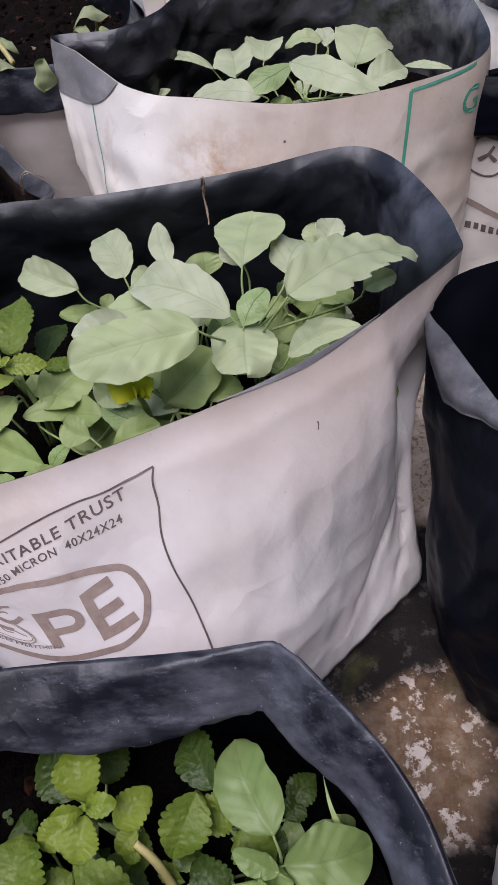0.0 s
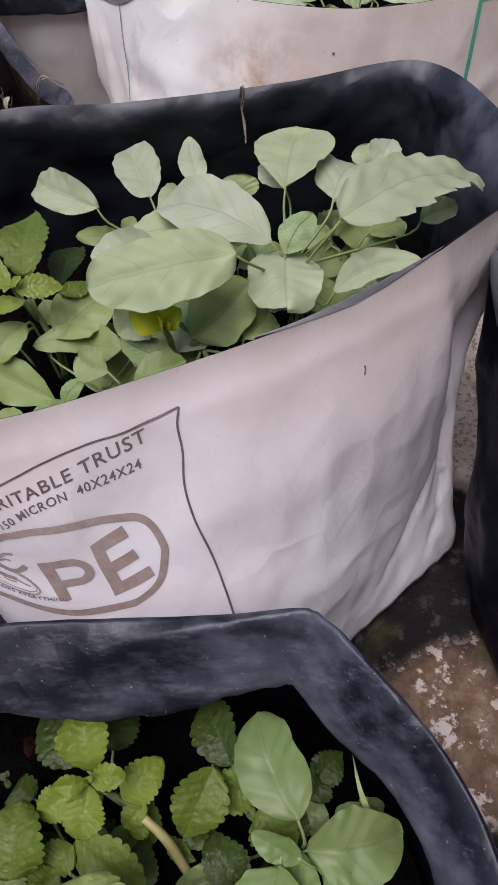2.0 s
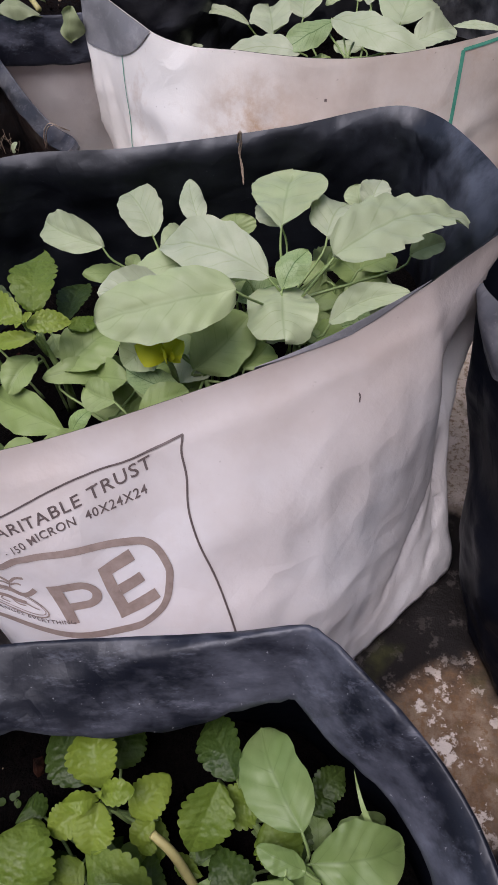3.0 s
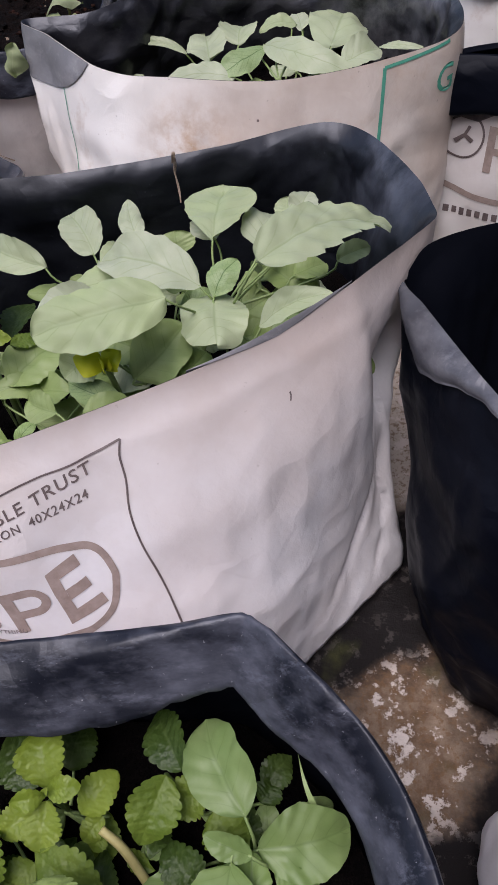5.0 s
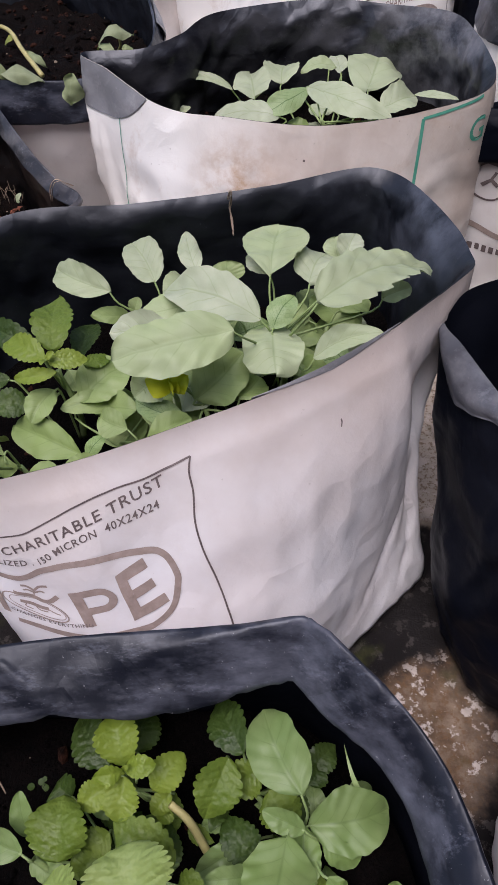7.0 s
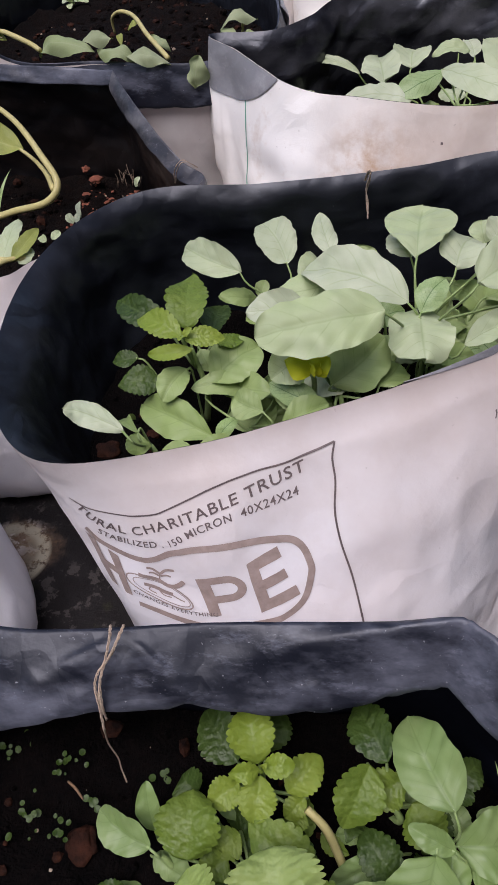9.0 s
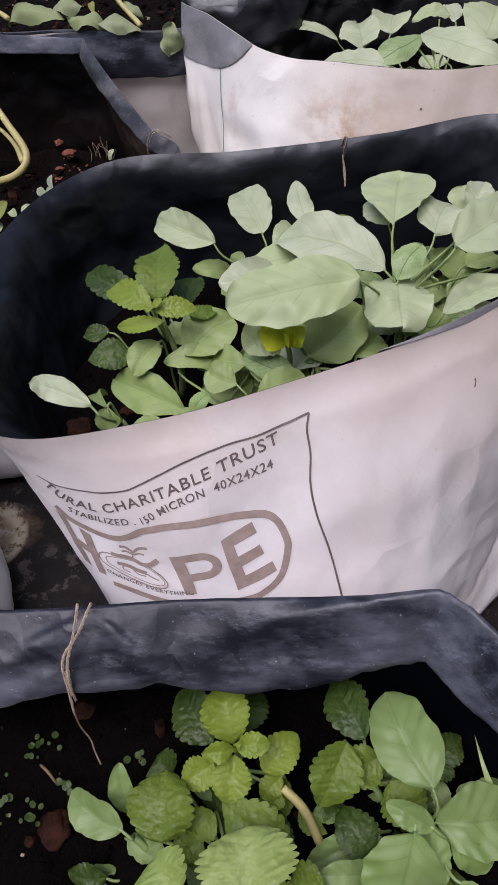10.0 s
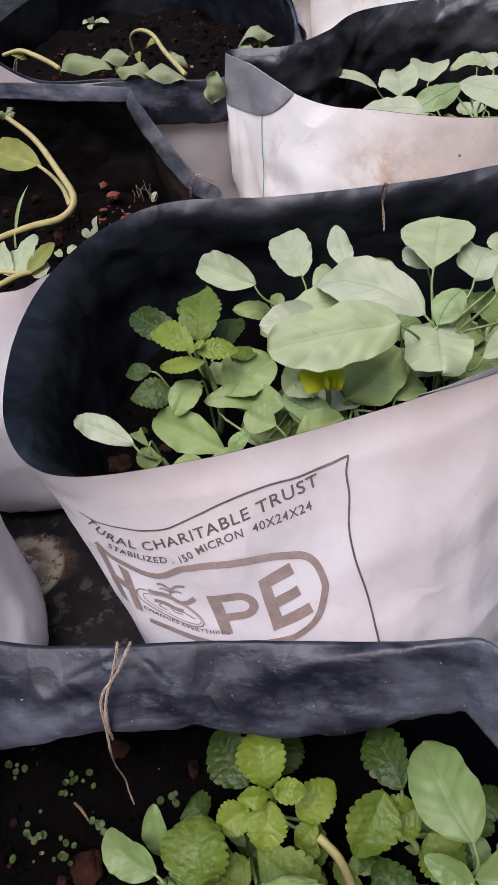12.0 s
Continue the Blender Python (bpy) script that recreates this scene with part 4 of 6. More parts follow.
distant_bag = Bag(
    "grow_bag", "white grow bag with black folded corner far behind",
    rim=[(0.262, 0.640, 0.300), (0.300, 0.600, 0.300), (0.400, 0.600, 0.300), (0.470, 0.660, 0.300), (0.460, 0.760, 0.305), (0.380, 0.820, 0.310), (0.290, 0.800, 0.310), (0.262, 0.720, 0.305)],
    base=[(0.275, 0.650), (0.305, 0.615), (0.390, 0.615), (0.445, 0.665), (0.435, 0.745), (0.375, 0.790), (0.300, 0.775), (0.275, 0.710)],
    outer=STAINED, inner=BLACK, bulge=0.008, seed=13, n=110, m=26)
distant_bag.cuff(DUSTY_SHEEN, (0.010, 0.010), (0.05, 0.02), -0.1, 0.45, inward=False, label="black film folded over the rim")

black_bag = Bag(
    "grow_bag", "plain black grow bag standing far behind",
    rim=[(0.268, 0.860, 0.330), (0.285, 0.838, 0.330), (0.340, 0.830, 0.330), (0.400, 0.850, 0.330), (0.420, 0.920, 0.330), (0.380, 0.980, 0.330), (0.310, 0.985, 0.330), (0.272, 0.930, 0.330)],
    base=[(0.275, 0.860), (0.290, 0.842), (0.340, 0.835), (0.390, 0.855), (0.405, 0.915), (0.370, 0.965), (0.312, 0.965), (0.280, 0.920)],
    outer=SLACK, inner=BLACK, bulge=0.006, seed=14, n=110, m=26)
side_turn = [far_left_bag.locate(p)[0] for p in ((-0.137, 0.625, 0.291), (-0.180, 0.765, 0.301))]
fold_flap(far_left_bag, PALE_GREY, side_turn[0], side_turn[1], (0.030, 0.040, 0.046, 0.046, 0.040), "pale grey film turned out over the side")

# ---- leaves and plants ----
KINDS = {
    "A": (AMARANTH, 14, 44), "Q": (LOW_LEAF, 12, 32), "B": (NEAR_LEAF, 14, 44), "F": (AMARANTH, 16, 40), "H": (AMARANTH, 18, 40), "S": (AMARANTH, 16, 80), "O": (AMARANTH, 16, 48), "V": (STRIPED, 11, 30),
    "M": (MINT, 20, 80), "N": (MINT_DARK, 20, 80), "R": (MINT_YOUNG, 20, 80), "L": (MINT_PALE, 22, 88),
    "G": (STALK, 5, 14), "W": (WILTED, 9, 22), "Z": (SHOOT, 8, 14), "Y": (YELLOWED, 9, 22),
}
# where a blade is widest, and how full it is towards its foot and towards its tip
OUTLINE = {"A": (0.44, 0.58, 0.54), "Q": (0.50, 0.74, 0.54), "B": (0.47, 0.62, 0.54), "F": (0.76, 0.95, 0.36), "H": (0.46, 0.40, 0.46), "S": (0.28, 0.42, 0.62), "O": (0.54, 0.40, 0.40), "V": (0.48, 0.80, 0.62),
           "M": (0.42, 0.56, 0.80), "N": (0.42, 0.56, 0.82), "R": (0.48, 0.64, 0.66), "L": (0.45, 0.50, 0.58), "W": (0.45, 0.8, 0.8), "Z": (0.5, 0.8, 0.7), "Y": (0.5, 0.8, 0.7)}
FACING = np.array((0.0, -0.52, 0.85))


def leaf(plant, kind, base, tip, width, arch=None, facing=None, droop=0.0):
    """A blade from its stalk's end to its tip, arched, cupped and waved; mint kinds are scalloped and quilted."""
    mat, nu, nv = KINDS[kind]
    rnd = random.Random(int(abs(base[0] * 7919 + base[1] * 104729 + tip[0] * 1299709) * 1000) % 99991)
    base, tip = np.array(base, float), np.array(tip, float)
    size = np.linalg.norm(tip - base)
    y = (tip - base) / size
    n = np.array(facing if facing is not None else FACING, float) + np.array([rnd.uniform(-0.12, 0.12) for _ in range(3)]) * (0.25 if facing is not None else 1.0)
    n -= y * (n @ y)
    n /= np.linalg.norm(n)
    x = np.cross(y, n)
    crinkly = kind in "MNLR"
    width *= 1.10 if kind in "AQ" else 1.0
    arch = rnd.uniform(0.05, 0.14) if arch is None else arch
    cup = rnd.uniform(0.05, 0.16) * (1 if rnd.random() < 0.65 else -0.7)
    if crinkly:
        width, cup = width * 0.99, 0.10 + cup * 0.4
    ph, wave, curl = rnd.uniform(0, 6.3), rnd.uniform(0.04, 0.10), rnd.uniform(0.1, 0.6)
    bend = rnd.uniform(-0.07, 0.07) * (0.3 if facing is not None else 1.0)
    if kind == "S":
        bend, curl, cup = -0.06, 0.05, 0.04
    if kind == "W":
        wave, cup, curl = 0.22, -0.22, 1.2
    teeth = rnd.choice((8, 9, 10)) if size > 0.02 else 6
    peak, foot, end = OUTLINE.get(kind, (0.4, 0.8, 0.8))
    peak += rnd.uniform(-0.04, 0.04)
    end *= rnd.uniform(0.88, 1.15)
    verts, uvs, faces = [], [], []
    for j in range(nv + 1):
        t = j / nv
        if kind == "G":
            w = (1 - t) ** 0.8 * (0.6 + 0.4 * min(1, t * 4))
        elif t < peak:
            w = math.sin(math.pi / 2 * t / peak) ** foot
        else:
            w = max(0.0, math.cos(math.pi / 2 * (t - peak) / (1 - peak))) ** end
        w = max(w, 0.03 if t < 0.5 else 0.0)
        for i in range(nu + 1):
            s = 2 * i / nu - 1
            edge = max(0.0, (abs(s) - 0.55) / 0.45)
            reach = s * w * width / 2
            along = t * size
            if crinkly:
                tooth = abs(math.sin(math.pi * teeth * t ** 0.9)) ** 0.5
                reach *= 1 + edge ** 2 * (0.17 * tooth - 0.13)
            elif kind != "G":
                far = 5.0 if s > 0 else 9.0
                reach *= 1 + edge * (0.10 * noise.noise(Vector((t * 3.2, ph, far))) + 0.06 * noise.noise(Vector((t * 11.0, far, ph))))
                if kind == "S":
                    reach *= 1 + edge * min(1.0, t * 2.0) * (0.22 * ((t * 8.0 + 0.2 * s) % 1.0) - 0.11)
                if kind == "H":
                    along -= size * 0.30 * abs(s) ** 1.3 * (1 - t) ** 2.2
                if kind == "F":
                    along -= size * 0.07 * math.exp(-(s / 0.30) ** 2) * max(0.0, t - 0.75) * 4
            reach += bend * size * math.sin(math.pi * t)
            h = arch * size * math.sin(math.pi * t) - droop * size * t * t
            h += cup * width * abs(s) ** 1.15 * w - curl * size * max(0.0, t - 0.6) ** 2
            h += wave * width * math.sin(8 * t + ph + (1.3 if s > 0 else 0)) * s * s
            if crinkly:
                q = 7 * t - 1.5 * abs(s) ** 0.8
                h += 0.018 * width * math.sin(math.pi * (q % 1.0)) ** 0.7 * math.sin(math.pi * min(1.0, abs(s) * 1.1)) * w
                h += 0.020 * width * (0.35 - abs(noise.noise(Vector((reach * 8.5 / width, along * 8.5 / width, ph))))) * w
            else:
                h += 0.016 * width * math.cos(2 * math.pi * (6 * t - 1.5 * abs(s))) * abs(s) * w
                h += 0.06 * width * noise.noise(Vector((reach * 3.2 / width, along * 3.2 / width, ph)))
                h += 0.05 * width * edge * noise.noise(Vector((t * 6.0, s, ph)))
                h -= 0.045 * width * max(0.0, 1 - abs(s) * 4) * w
            verts.append(base + y * along + x * reach + n * h)
            uvs.append((i / nu, t))
    k = nu + 1
    for j in range(nv):
        for i in range(nu):
            faces.append((j * k + i, j * k + i + 1, (j + 1) * k + i + 1, (j + 1) * k + i))
    return link_mesh("leaf", verts, faces, mat, plant, uvs=uvs)


def grow(name, label, category, root, hub, leaves, mat=STALK, thick=0.0022, petiole=0.0009, lead=0.25):
    """A plant: stem from root to hub, and for every leaf a stalk from the hub to the blade's foot."""
    plant = empty(name, label, category, "plants in the grow bags")
    root, hub = np.array(root, float), np.array(hub, float)
    bend = np.array((0.006, -0.004, 0.0))
    tube("stem", [root, (root + hub) / 2 + bend, hub], [thick * 1.25, thick, thick * 0.8], mat, plant)
    for kind, base, tip, width, *rest in leaves:
        leaf(plant, kind, base, tip, width, *rest)
        if kind == "G":
            continue
        b, t = np.array(base), np.array(tip)
        d = b - t
        d /= np.linalg.norm(d)
        gap = np.linalg.norm(b - hub)
        if kind in "MNLR" and gap < 0.05:
            tube("petiole", [b + (t - b) * 0.04, b - np.array((0, -0.002, 0.008)), foot_of(root, hub, b)], [petiole * 0.8, petiole * 1.2], mat, plant, n=8, sides=6)
            continue
        inner = b + d * min(0.007, gap * 0.3) - np.array((0, 0, min(0.009, gap * 0.25)))
        foot = hub + (root - hub) * rnd_of(b) * lead
        if kind != "G" and b[2] < hub[2] + 0.004:
            foot = np.array((root[0] + (b[0] - root[0]) * 0.5, root[1] + (b[1] - root[1]) * 0.5 + 0.004, root[2]))
            inner = b + d * min(0.006, gap * 0.3) - np.array((0, 0, 0.006))
        tube("petiole", [b - d * 0.002, inner, foot + (inner - foot) * 0.35, foot], [petiole * 0.8, petiole, petiole * 1.2], mat, plant, n=10, sides=6)
    return plant


def foot_of(root, hub, b):
    return root + (hub - root) * 0.6 + (b - root) * 0.15


def rnd_of(p):
    return random.Random(int(abs(p[0] * 99991 + p[1] * 7919) * 100)).random()


grow("amaranth_plant", "young amaranth with broad pale blades, one toothed", "plant", (0.004, 0.125, 0.165), (0.003, 0.126, 0.232), [
    ("O", (-0.023, 0.083, 0.275), (-0.103, 0.063, 0.269), 0.042, 0.06, (0.05, -0.45, 0.90)),
    ("F", (0.000, 0.156, 0.266), (0.006, 0.216, 0.273), 0.050, 0.04, (-0.10, -0.50, 0.85)),
    ("S", (0.031, 0.094, 0.288), (0.120, 0.165, 0.262), 0.040, 0.10, (0.0, -0.30, 1.0)),
    ("A", (-0.006, 0.114, 0.259), (-0.080, 0.156, 0.256), 0.035),
    ("H", (0.0017, 0.1075, 0.2520), (0.0044, 0.0725, 0.2460), 0.044, 0.08, (0.0, -0.50, 0.85)),
    ("V", (0.0017, 0.1085, 0.2540), (0.0173, 0.1295, 0.2680), 0.021),
    ("A", (0.030, 0.091, 0.243), (0.075, 0.090, 0.267), 0.017),
    ("A", (0.029, 0.165, 0.253), (0.046, 0.208, 0.253), 0.030),
    ("A", (0.059, 0.196, 0.253), (0.067, 0.216, 0.263), 0.020),
    ("A", (0.054, 0.203, 0.248), (0.051, 0.219, 0.258), 0.019),
    ("A", (-0.001, 0.184, 0.248), (-0.015, 0.211, 0.253), 0.023),
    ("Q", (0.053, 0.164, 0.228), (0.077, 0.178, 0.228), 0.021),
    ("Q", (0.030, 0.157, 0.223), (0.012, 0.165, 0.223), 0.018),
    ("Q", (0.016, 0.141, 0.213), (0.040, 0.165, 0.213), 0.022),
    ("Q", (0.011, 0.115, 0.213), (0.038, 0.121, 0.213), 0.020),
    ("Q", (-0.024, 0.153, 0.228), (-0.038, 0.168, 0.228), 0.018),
    ("A", (0.082, 0.151, 0.248), (0.106, 0.162, 0.250), 0.015),
])
grow("amaranth_plant", "amaranth with tilted oval blades over yellow-green shoots", "plant", (-0.055, 0.085, 0.16), (-0.05, 0.088, 0.205), [
    ("A", (-0.072, 0.118, 0.250), (-0.116, 0.113, 0.250), 0.025),
    ("Q", (-0.038, 0.232, 0.206), (-0.040, 0.243, 0.222), 0.029),
    ("Q", (-0.055, 0.084, 0.210), (-0.020, 0.107, 0.236), 0.036),
    ("Q", (-0.087, 0.049, 0.203), (-0.056, 0.064, 0.212), 0.021),
    ("V", (-0.060, 0.065, 0.209), (-0.098, 0.078, 0.217), 0.019),
    ("Q", (-0.023, 0.082, 0.213), (-0.008, 0.106, 0.213), 0.022),
    ("A", (-0.075, 0.084, 0.233), (-0.095, 0.069, 0.228), 0.025),
    ("Q", (-0.073, 0.095, 0.228), (-0.082, 0.066, 0.228), 0.021),
    ("Q", (-0.024, 0.116, 0.213), (-0.040, 0.083, 0.210), 0.022),
])
grow("amaranth_plant", "slender amaranth with small rounded leaves", "plant", (-0.095, 0.19, 0.16), (-0.095, 0.188, 0.205), [
    ("A", (-0.130, 0.187, 0.232), (-0.182, 0.217, 0.238), 0.025),
    ("O", (-0.094, 0.194, 0.235), (-0.118, 0.233, 0.249), 0.031),
    ("A", (-0.060, 0.199, 0.241), (-0.072, 0.241, 0.253), 0.017),
    ("Q", (-0.120, 0.196, 0.202), (-0.147, 0.179, 0.216), 0.015),
    ("Q", (-0.119, 0.202, 0.197), (-0.115, 0.212, 0.208), 0.011),
    ("A", (-0.053, 0.156, 0.246), (-0.096, 0.139, 0.246), 0.025),
    ("A", (-0.066, 0.187, 0.240), (-0.083, 0.169, 0.240), 0.020),
])
grow("amaranth_plant", "low amaranth leaves spreading along the bag rim", "plant", (-0.11, 0.062, 0.16), (-0.11, 0.06, 0.19), [
    ("Q", (-0.138, 0.078, 0.214), (-0.108, 0.111, 0.223), 0.033),
    ("Q", (-0.103, 0.089, 0.198), (-0.150, 0.072, 0.216), 0.018),
    ("Q", (-0.132, 0.041, 0.198), (-0.190, 0.069, 0.201), 0.026),
    ("Q", (-0.085, 0.091, 0.175), (-0.130, 0.076, 0.181), 0.025),
    ("V", (-0.131, 0.043, 0.193), (-0.118, 0.055, 0.204), 0.012),
    ("Q", (-0.098, 0.048, 0.218), (-0.120, 0.060, 0.218), 0.020),
    ("Q", (-0.138, 0.014, 0.210), (-0.163, 0.013, 0.206), 0.020),
    ("Q", (-0.111, 0.020, 0.214), (-0.137, 0.015, 0.214), 0.018),
])
grow("seedling", "small two-leaved seedling in dark soil", "seedling", (-0.172, 0.035, 0.165), (-0.174, 0.03, 0.2), [
    ("A", (-0.177, 0.002, 0.244), (-0.227, 0.029, 0.233), 0.015),
    ("Q", (-0.177, 0.022, 0.221), (-0.179, 0.013, 0.208), 0.015),
    ("Q", (-0.177, 0.022, 0.221), (-0.195, 0.065, 0.190), 0.008),
])
grow("mint_plant", "yellow-green mint with toothed crinkled leaves", "plant", (-0.15, 0.095, 0.16), (-0.152, 0.09, 0.235), [
    ("M", (-0.1557, 0.1023, 0.244), (-0.1606, 0.1558, 0.252), 0.0312),
    ("N", (-0.1727, 0.1124, 0.238), (-0.2206, 0.1453, 0.236), 0.0225),
    ("R", (-0.1555, 0.0841, 0.250), (-0.1908, 0.1023, 0.250), 0.0196),
    ("R", (-0.1530, 0.0811, 0.250), (-0.1267, 0.0867, 0.248), 0.0150),
    ("R", (-0.1479, 0.0784, 0.244), (-0.1802, 0.0773, 0.240), 0.0118),
    ("R", (-0.1539, 0.0817, 0.253), (-0.1475, 0.0823, 0.259), 0.0058),
    ("R", (-0.1536, 0.0802, 0.253), (-0.1537, 0.0708, 0.258), 0.0053),
    ("N", (-0.1746, 0.0757, 0.216), (-0.2041, 0.0706, 0.216), 0.0226),
    ("Q", (-0.1546, 0.0815, 0.224), (-0.1690, 0.0568, 0.216), 0.0195),
    ("N", (-0.1983, 0.1075, 0.210), (-0.2197, 0.1073, 0.206), 0.0144),
    ("N", (-0.1461, 0.1222, 0.218), (-0.1438, 0.1717, 0.214), 0.0224),
    ("M", (-0.1355, 0.0984, 0.232), (-0.1187, 0.1140, 0.226), 0.0128),
    ("Q", (-0.1492, 0.1025, 0.224), (-0.1405, 0.0891, 0.216), 0.0129),
])
grow("amaranth_plant", "amaranth with smooth oval leaves in the near bag", "plant", (0.02, -0.172, 0.09), (0.02, -0.172, 0.11), [
    ("B", (0.018, -0.166, 0.153), (-0.005, -0.119, 0.155), 0.034),
    ("B", (0.022, -0.174, 0.124), (0.070, -0.163, 0.118), 0.036),
    ("B", (0.020, -0.179, 0.133), (-0.004, -0.171, 0.139), 0.014),
    ("B", (-0.010, -0.179, 0.108), (-0.043, -0.196, 0.100), 0.018),
    ("B", (0.010, -0.182, 0.137), (-0.000, -0.217, 0.100), 0.041),
    ("G", (0.059, -0.163, 0.115), (0.044, -0.133, 0.137), 0.005),
    ("B", (0.046, -0.155, 0.108), (0.062, -0.149, 0.108), 0.015),
    ("B", (-0.041, -0.172, 0.108), (-0.024, -0.167, 0.108), 0.012),
    ("B", (0.030, -0.179, 0.118), (0.052, -0.188, 0.108), 0.017),
    ("B", (0.032, -0.200, 0.128), (0.041, -0.207, 0.118), 0.012),
])
grow("mint_plant", "bright mint rosette with scalloped quilted leaves", "plant", (-0.08, -0.15, 0.09), (-0.084, -0.152, 0.112), [
    ("R", (-0.0841, -0.1493, 0.143), (-0.0932, -0.1202, 0.152), 0.0266),
    ("R", (-0.0816, -0.1564, 0.156), (-0.0975, -0.1612, 0.160), 0.0113),
    ("R", (-0.0802, -0.1557, 0.157), (-0.0632, -0.1533, 0.160), 0.0131),
    ("R", (-0.0816, -0.1575, 0.151), (-0.0829, -0.1790, 0.143), 0.0209),
    ("R", (-0.0675, -0.1602, 0.136), (-0.0504, -0.1411, 0.142), 0.0204),
    ("R", (-0.0944, -0.1568, 0.133), (-0.1101, -0.1690, 0.130), 0.0183),
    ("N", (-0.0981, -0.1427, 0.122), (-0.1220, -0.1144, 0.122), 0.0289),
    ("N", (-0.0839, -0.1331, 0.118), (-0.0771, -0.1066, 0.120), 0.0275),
    ("R", (-0.0806, -0.1568, 0.160), (-0.0777, -0.1561, 0.166), 0.0039),
    ("R", (-0.0806, -0.1568, 0.160), (-0.0813, -0.1603, 0.165), 0.0036),
    ("R", (-0.0581, -0.1590, 0.128), (-0.0685, -0.1701, 0.124), 0.0131),
    ("R", (-0.0589, -0.1657, 0.124), (-0.0632, -0.1741, 0.120), 0.0116),
])
grow("mint_plant", "dark crinkled mint leaves beside the bright rosette", "plant", (-0.01, -0.155, 0.09), (-0.01, -0.152, 0.108), [
    ("M", (-0.024, -0.144, 0.144), (-0.037, -0.174, 0.130), 0.028),
    ("N", (-0.015, -0.144, 0.151), (-0.033, -0.110, 0.142), 0.025),
    ("M", (-0.005, -0.146, 0.134), (-0.026, -0.153, 0.123), 0.024),
    ("M", (-0.001, -0.157, 0.128), (0.016, -0.175, 0.118), 0.026),
    ("N", (0.024, -0.143, 0.118), (0.041, -0.127, 0.118), 0.018),
    ("N", (0.023, -0.151, 0.118), (0.030, -0.139, 0.118), 0.016),
])
grow("mint_plant", "broad pale mint leaves at the near bag edge", "plant", (-0.085, -0.195, 0.09), (-0.085, -0.195, 0.105), [
    ("M", (-0.1175, -0.1961, 0.128), (-0.1192, -0.1633, 0.136), 0.0366),
    ("N", (-0.1195, -0.1589, 0.116), (-0.1308, -0.1507, 0.116), 0.0235),
    ("M", (-0.0508, -0.1983, 0.138), (-0.0869, -0.1782, 0.142), 0.0312),
    ("L", (-0.0628, -0.2201, 0.168), (-0.0703, -0.1945, 0.172), 0.0468),
    ("L", (-0.1023, -0.2196, 0.146), (-0.1149, -0.2044, 0.146), 0.0322),
    ("M", (-0.0919, -0.1794, 0.122), (-0.1059, -0.1894, 0.120), 0.0186),
    ("M", (-0.0978, -0.1905, 0.118), (-0.1123, -0.1990, 0.114), 0.0214),
    ("M", (-0.0334, -0.2085, 0.128), (-0.0512, -0.2053, 0.122), 0.0230),
    ("N", (-0.1490, -0.2097, 0.100), (-0.1711, -0.2093, 0.100), 0.0171),
])
grow("amaranth_plant", "small amaranth seedling on dark soil", "plant", (-0.135, -0.19, 0.092), (-0.136, -0.191, 0.112), [
    ("B", (-0.138, -0.193, 0.129), (-0.171, -0.177, 0.129), 0.021),
    ("B", (-0.140, -0.181, 0.114), (-0.147, -0.161, 0.132), 0.014),
    ("B", (-0.141, -0.191, 0.103), (-0.118, -0.201, 0.098), 0.018),
    ("B", (-0.146, -0.205, 0.093), (-0.162, -0.209, 0.093), 0.013),
])
grow("amaranth_plant", "amaranth seedling with fan-shaped pale leaves", "plant", (0.05, 0.43, 0.225), (0.048, 0.425, 0.262), [
    ("A", (0.082, 0.617, 0.240), (0.106, 0.684, 0.245), 0.044),
    ("A", (0.100, 0.501, 0.258), (0.124, 0.610, 0.257), 0.056),
    ("A", (0.060, 0.593, 0.253), (0.021, 0.638, 0.249), 0.023),
    ("A", (0.068, 0.536, 0.270), (0.030, 0.529, 0.270), 0.017),
    ("A", (0.073, 0.530, 0.265), (0.068, 0.572, 0.270), 0.019),
    ("A", (0.009, 0.515, 0.262), (0.015, 0.555, 0.266), 0.037),
    ("V", (0.038, 0.469, 0.275), (-0.011, 0.440, 0.262), 0.026),
    ("A", (0.035, 0.470, 0.276), (0.115, 0.413, 0.268), 0.030),
    ("A", (0.106, 0.430, 0.268), (0.144, 0.453, 0.272), 0.029),
    ("A", (0.142, 0.457, 0.270), (0.181, 0.433, 0.276), 0.008),
    ("A", (0.065, 0.496, 0.240), (0.038, 0.504, 0.240), 0.017),
    ("A", (0.033, 0.443, 0.242), (0.049, 0.458, 0.242), 0.010),
])
grow("amaranth_plant", "small amaranth with a curled long leaf", "plant", (-0.01, 0.43, 0.225), (-0.01, 0.425, 0.252), [
    ("A", (-0.044, 0.513, 0.258), (-0.105, 0.533, 0.264), 0.010),
    ("A", (-0.019, 0.480, 0.260), (-0.026, 0.535, 0.268), 0.037),
    ("A", (0.007, 0.439, 0.260), (-0.065, 0.446, 0.256), 0.027),
    ("A", (-0.106, 0.512, 0.235), (-0.091, 0.509, 0.242), 0.008),
])
tube("runner", [(-0.0565, -0.167, 0.135), (-0.0454, -0.1745, 0.128), (-0.0358, -0.1857, 0.105)], [0.0022, 0.0025, 0.0025], PALE_STALK, n=14, sides=9)
tagged(bpy.data.objects["runner"], "thick yellowish bare stalk among mint leaves", "stalk")


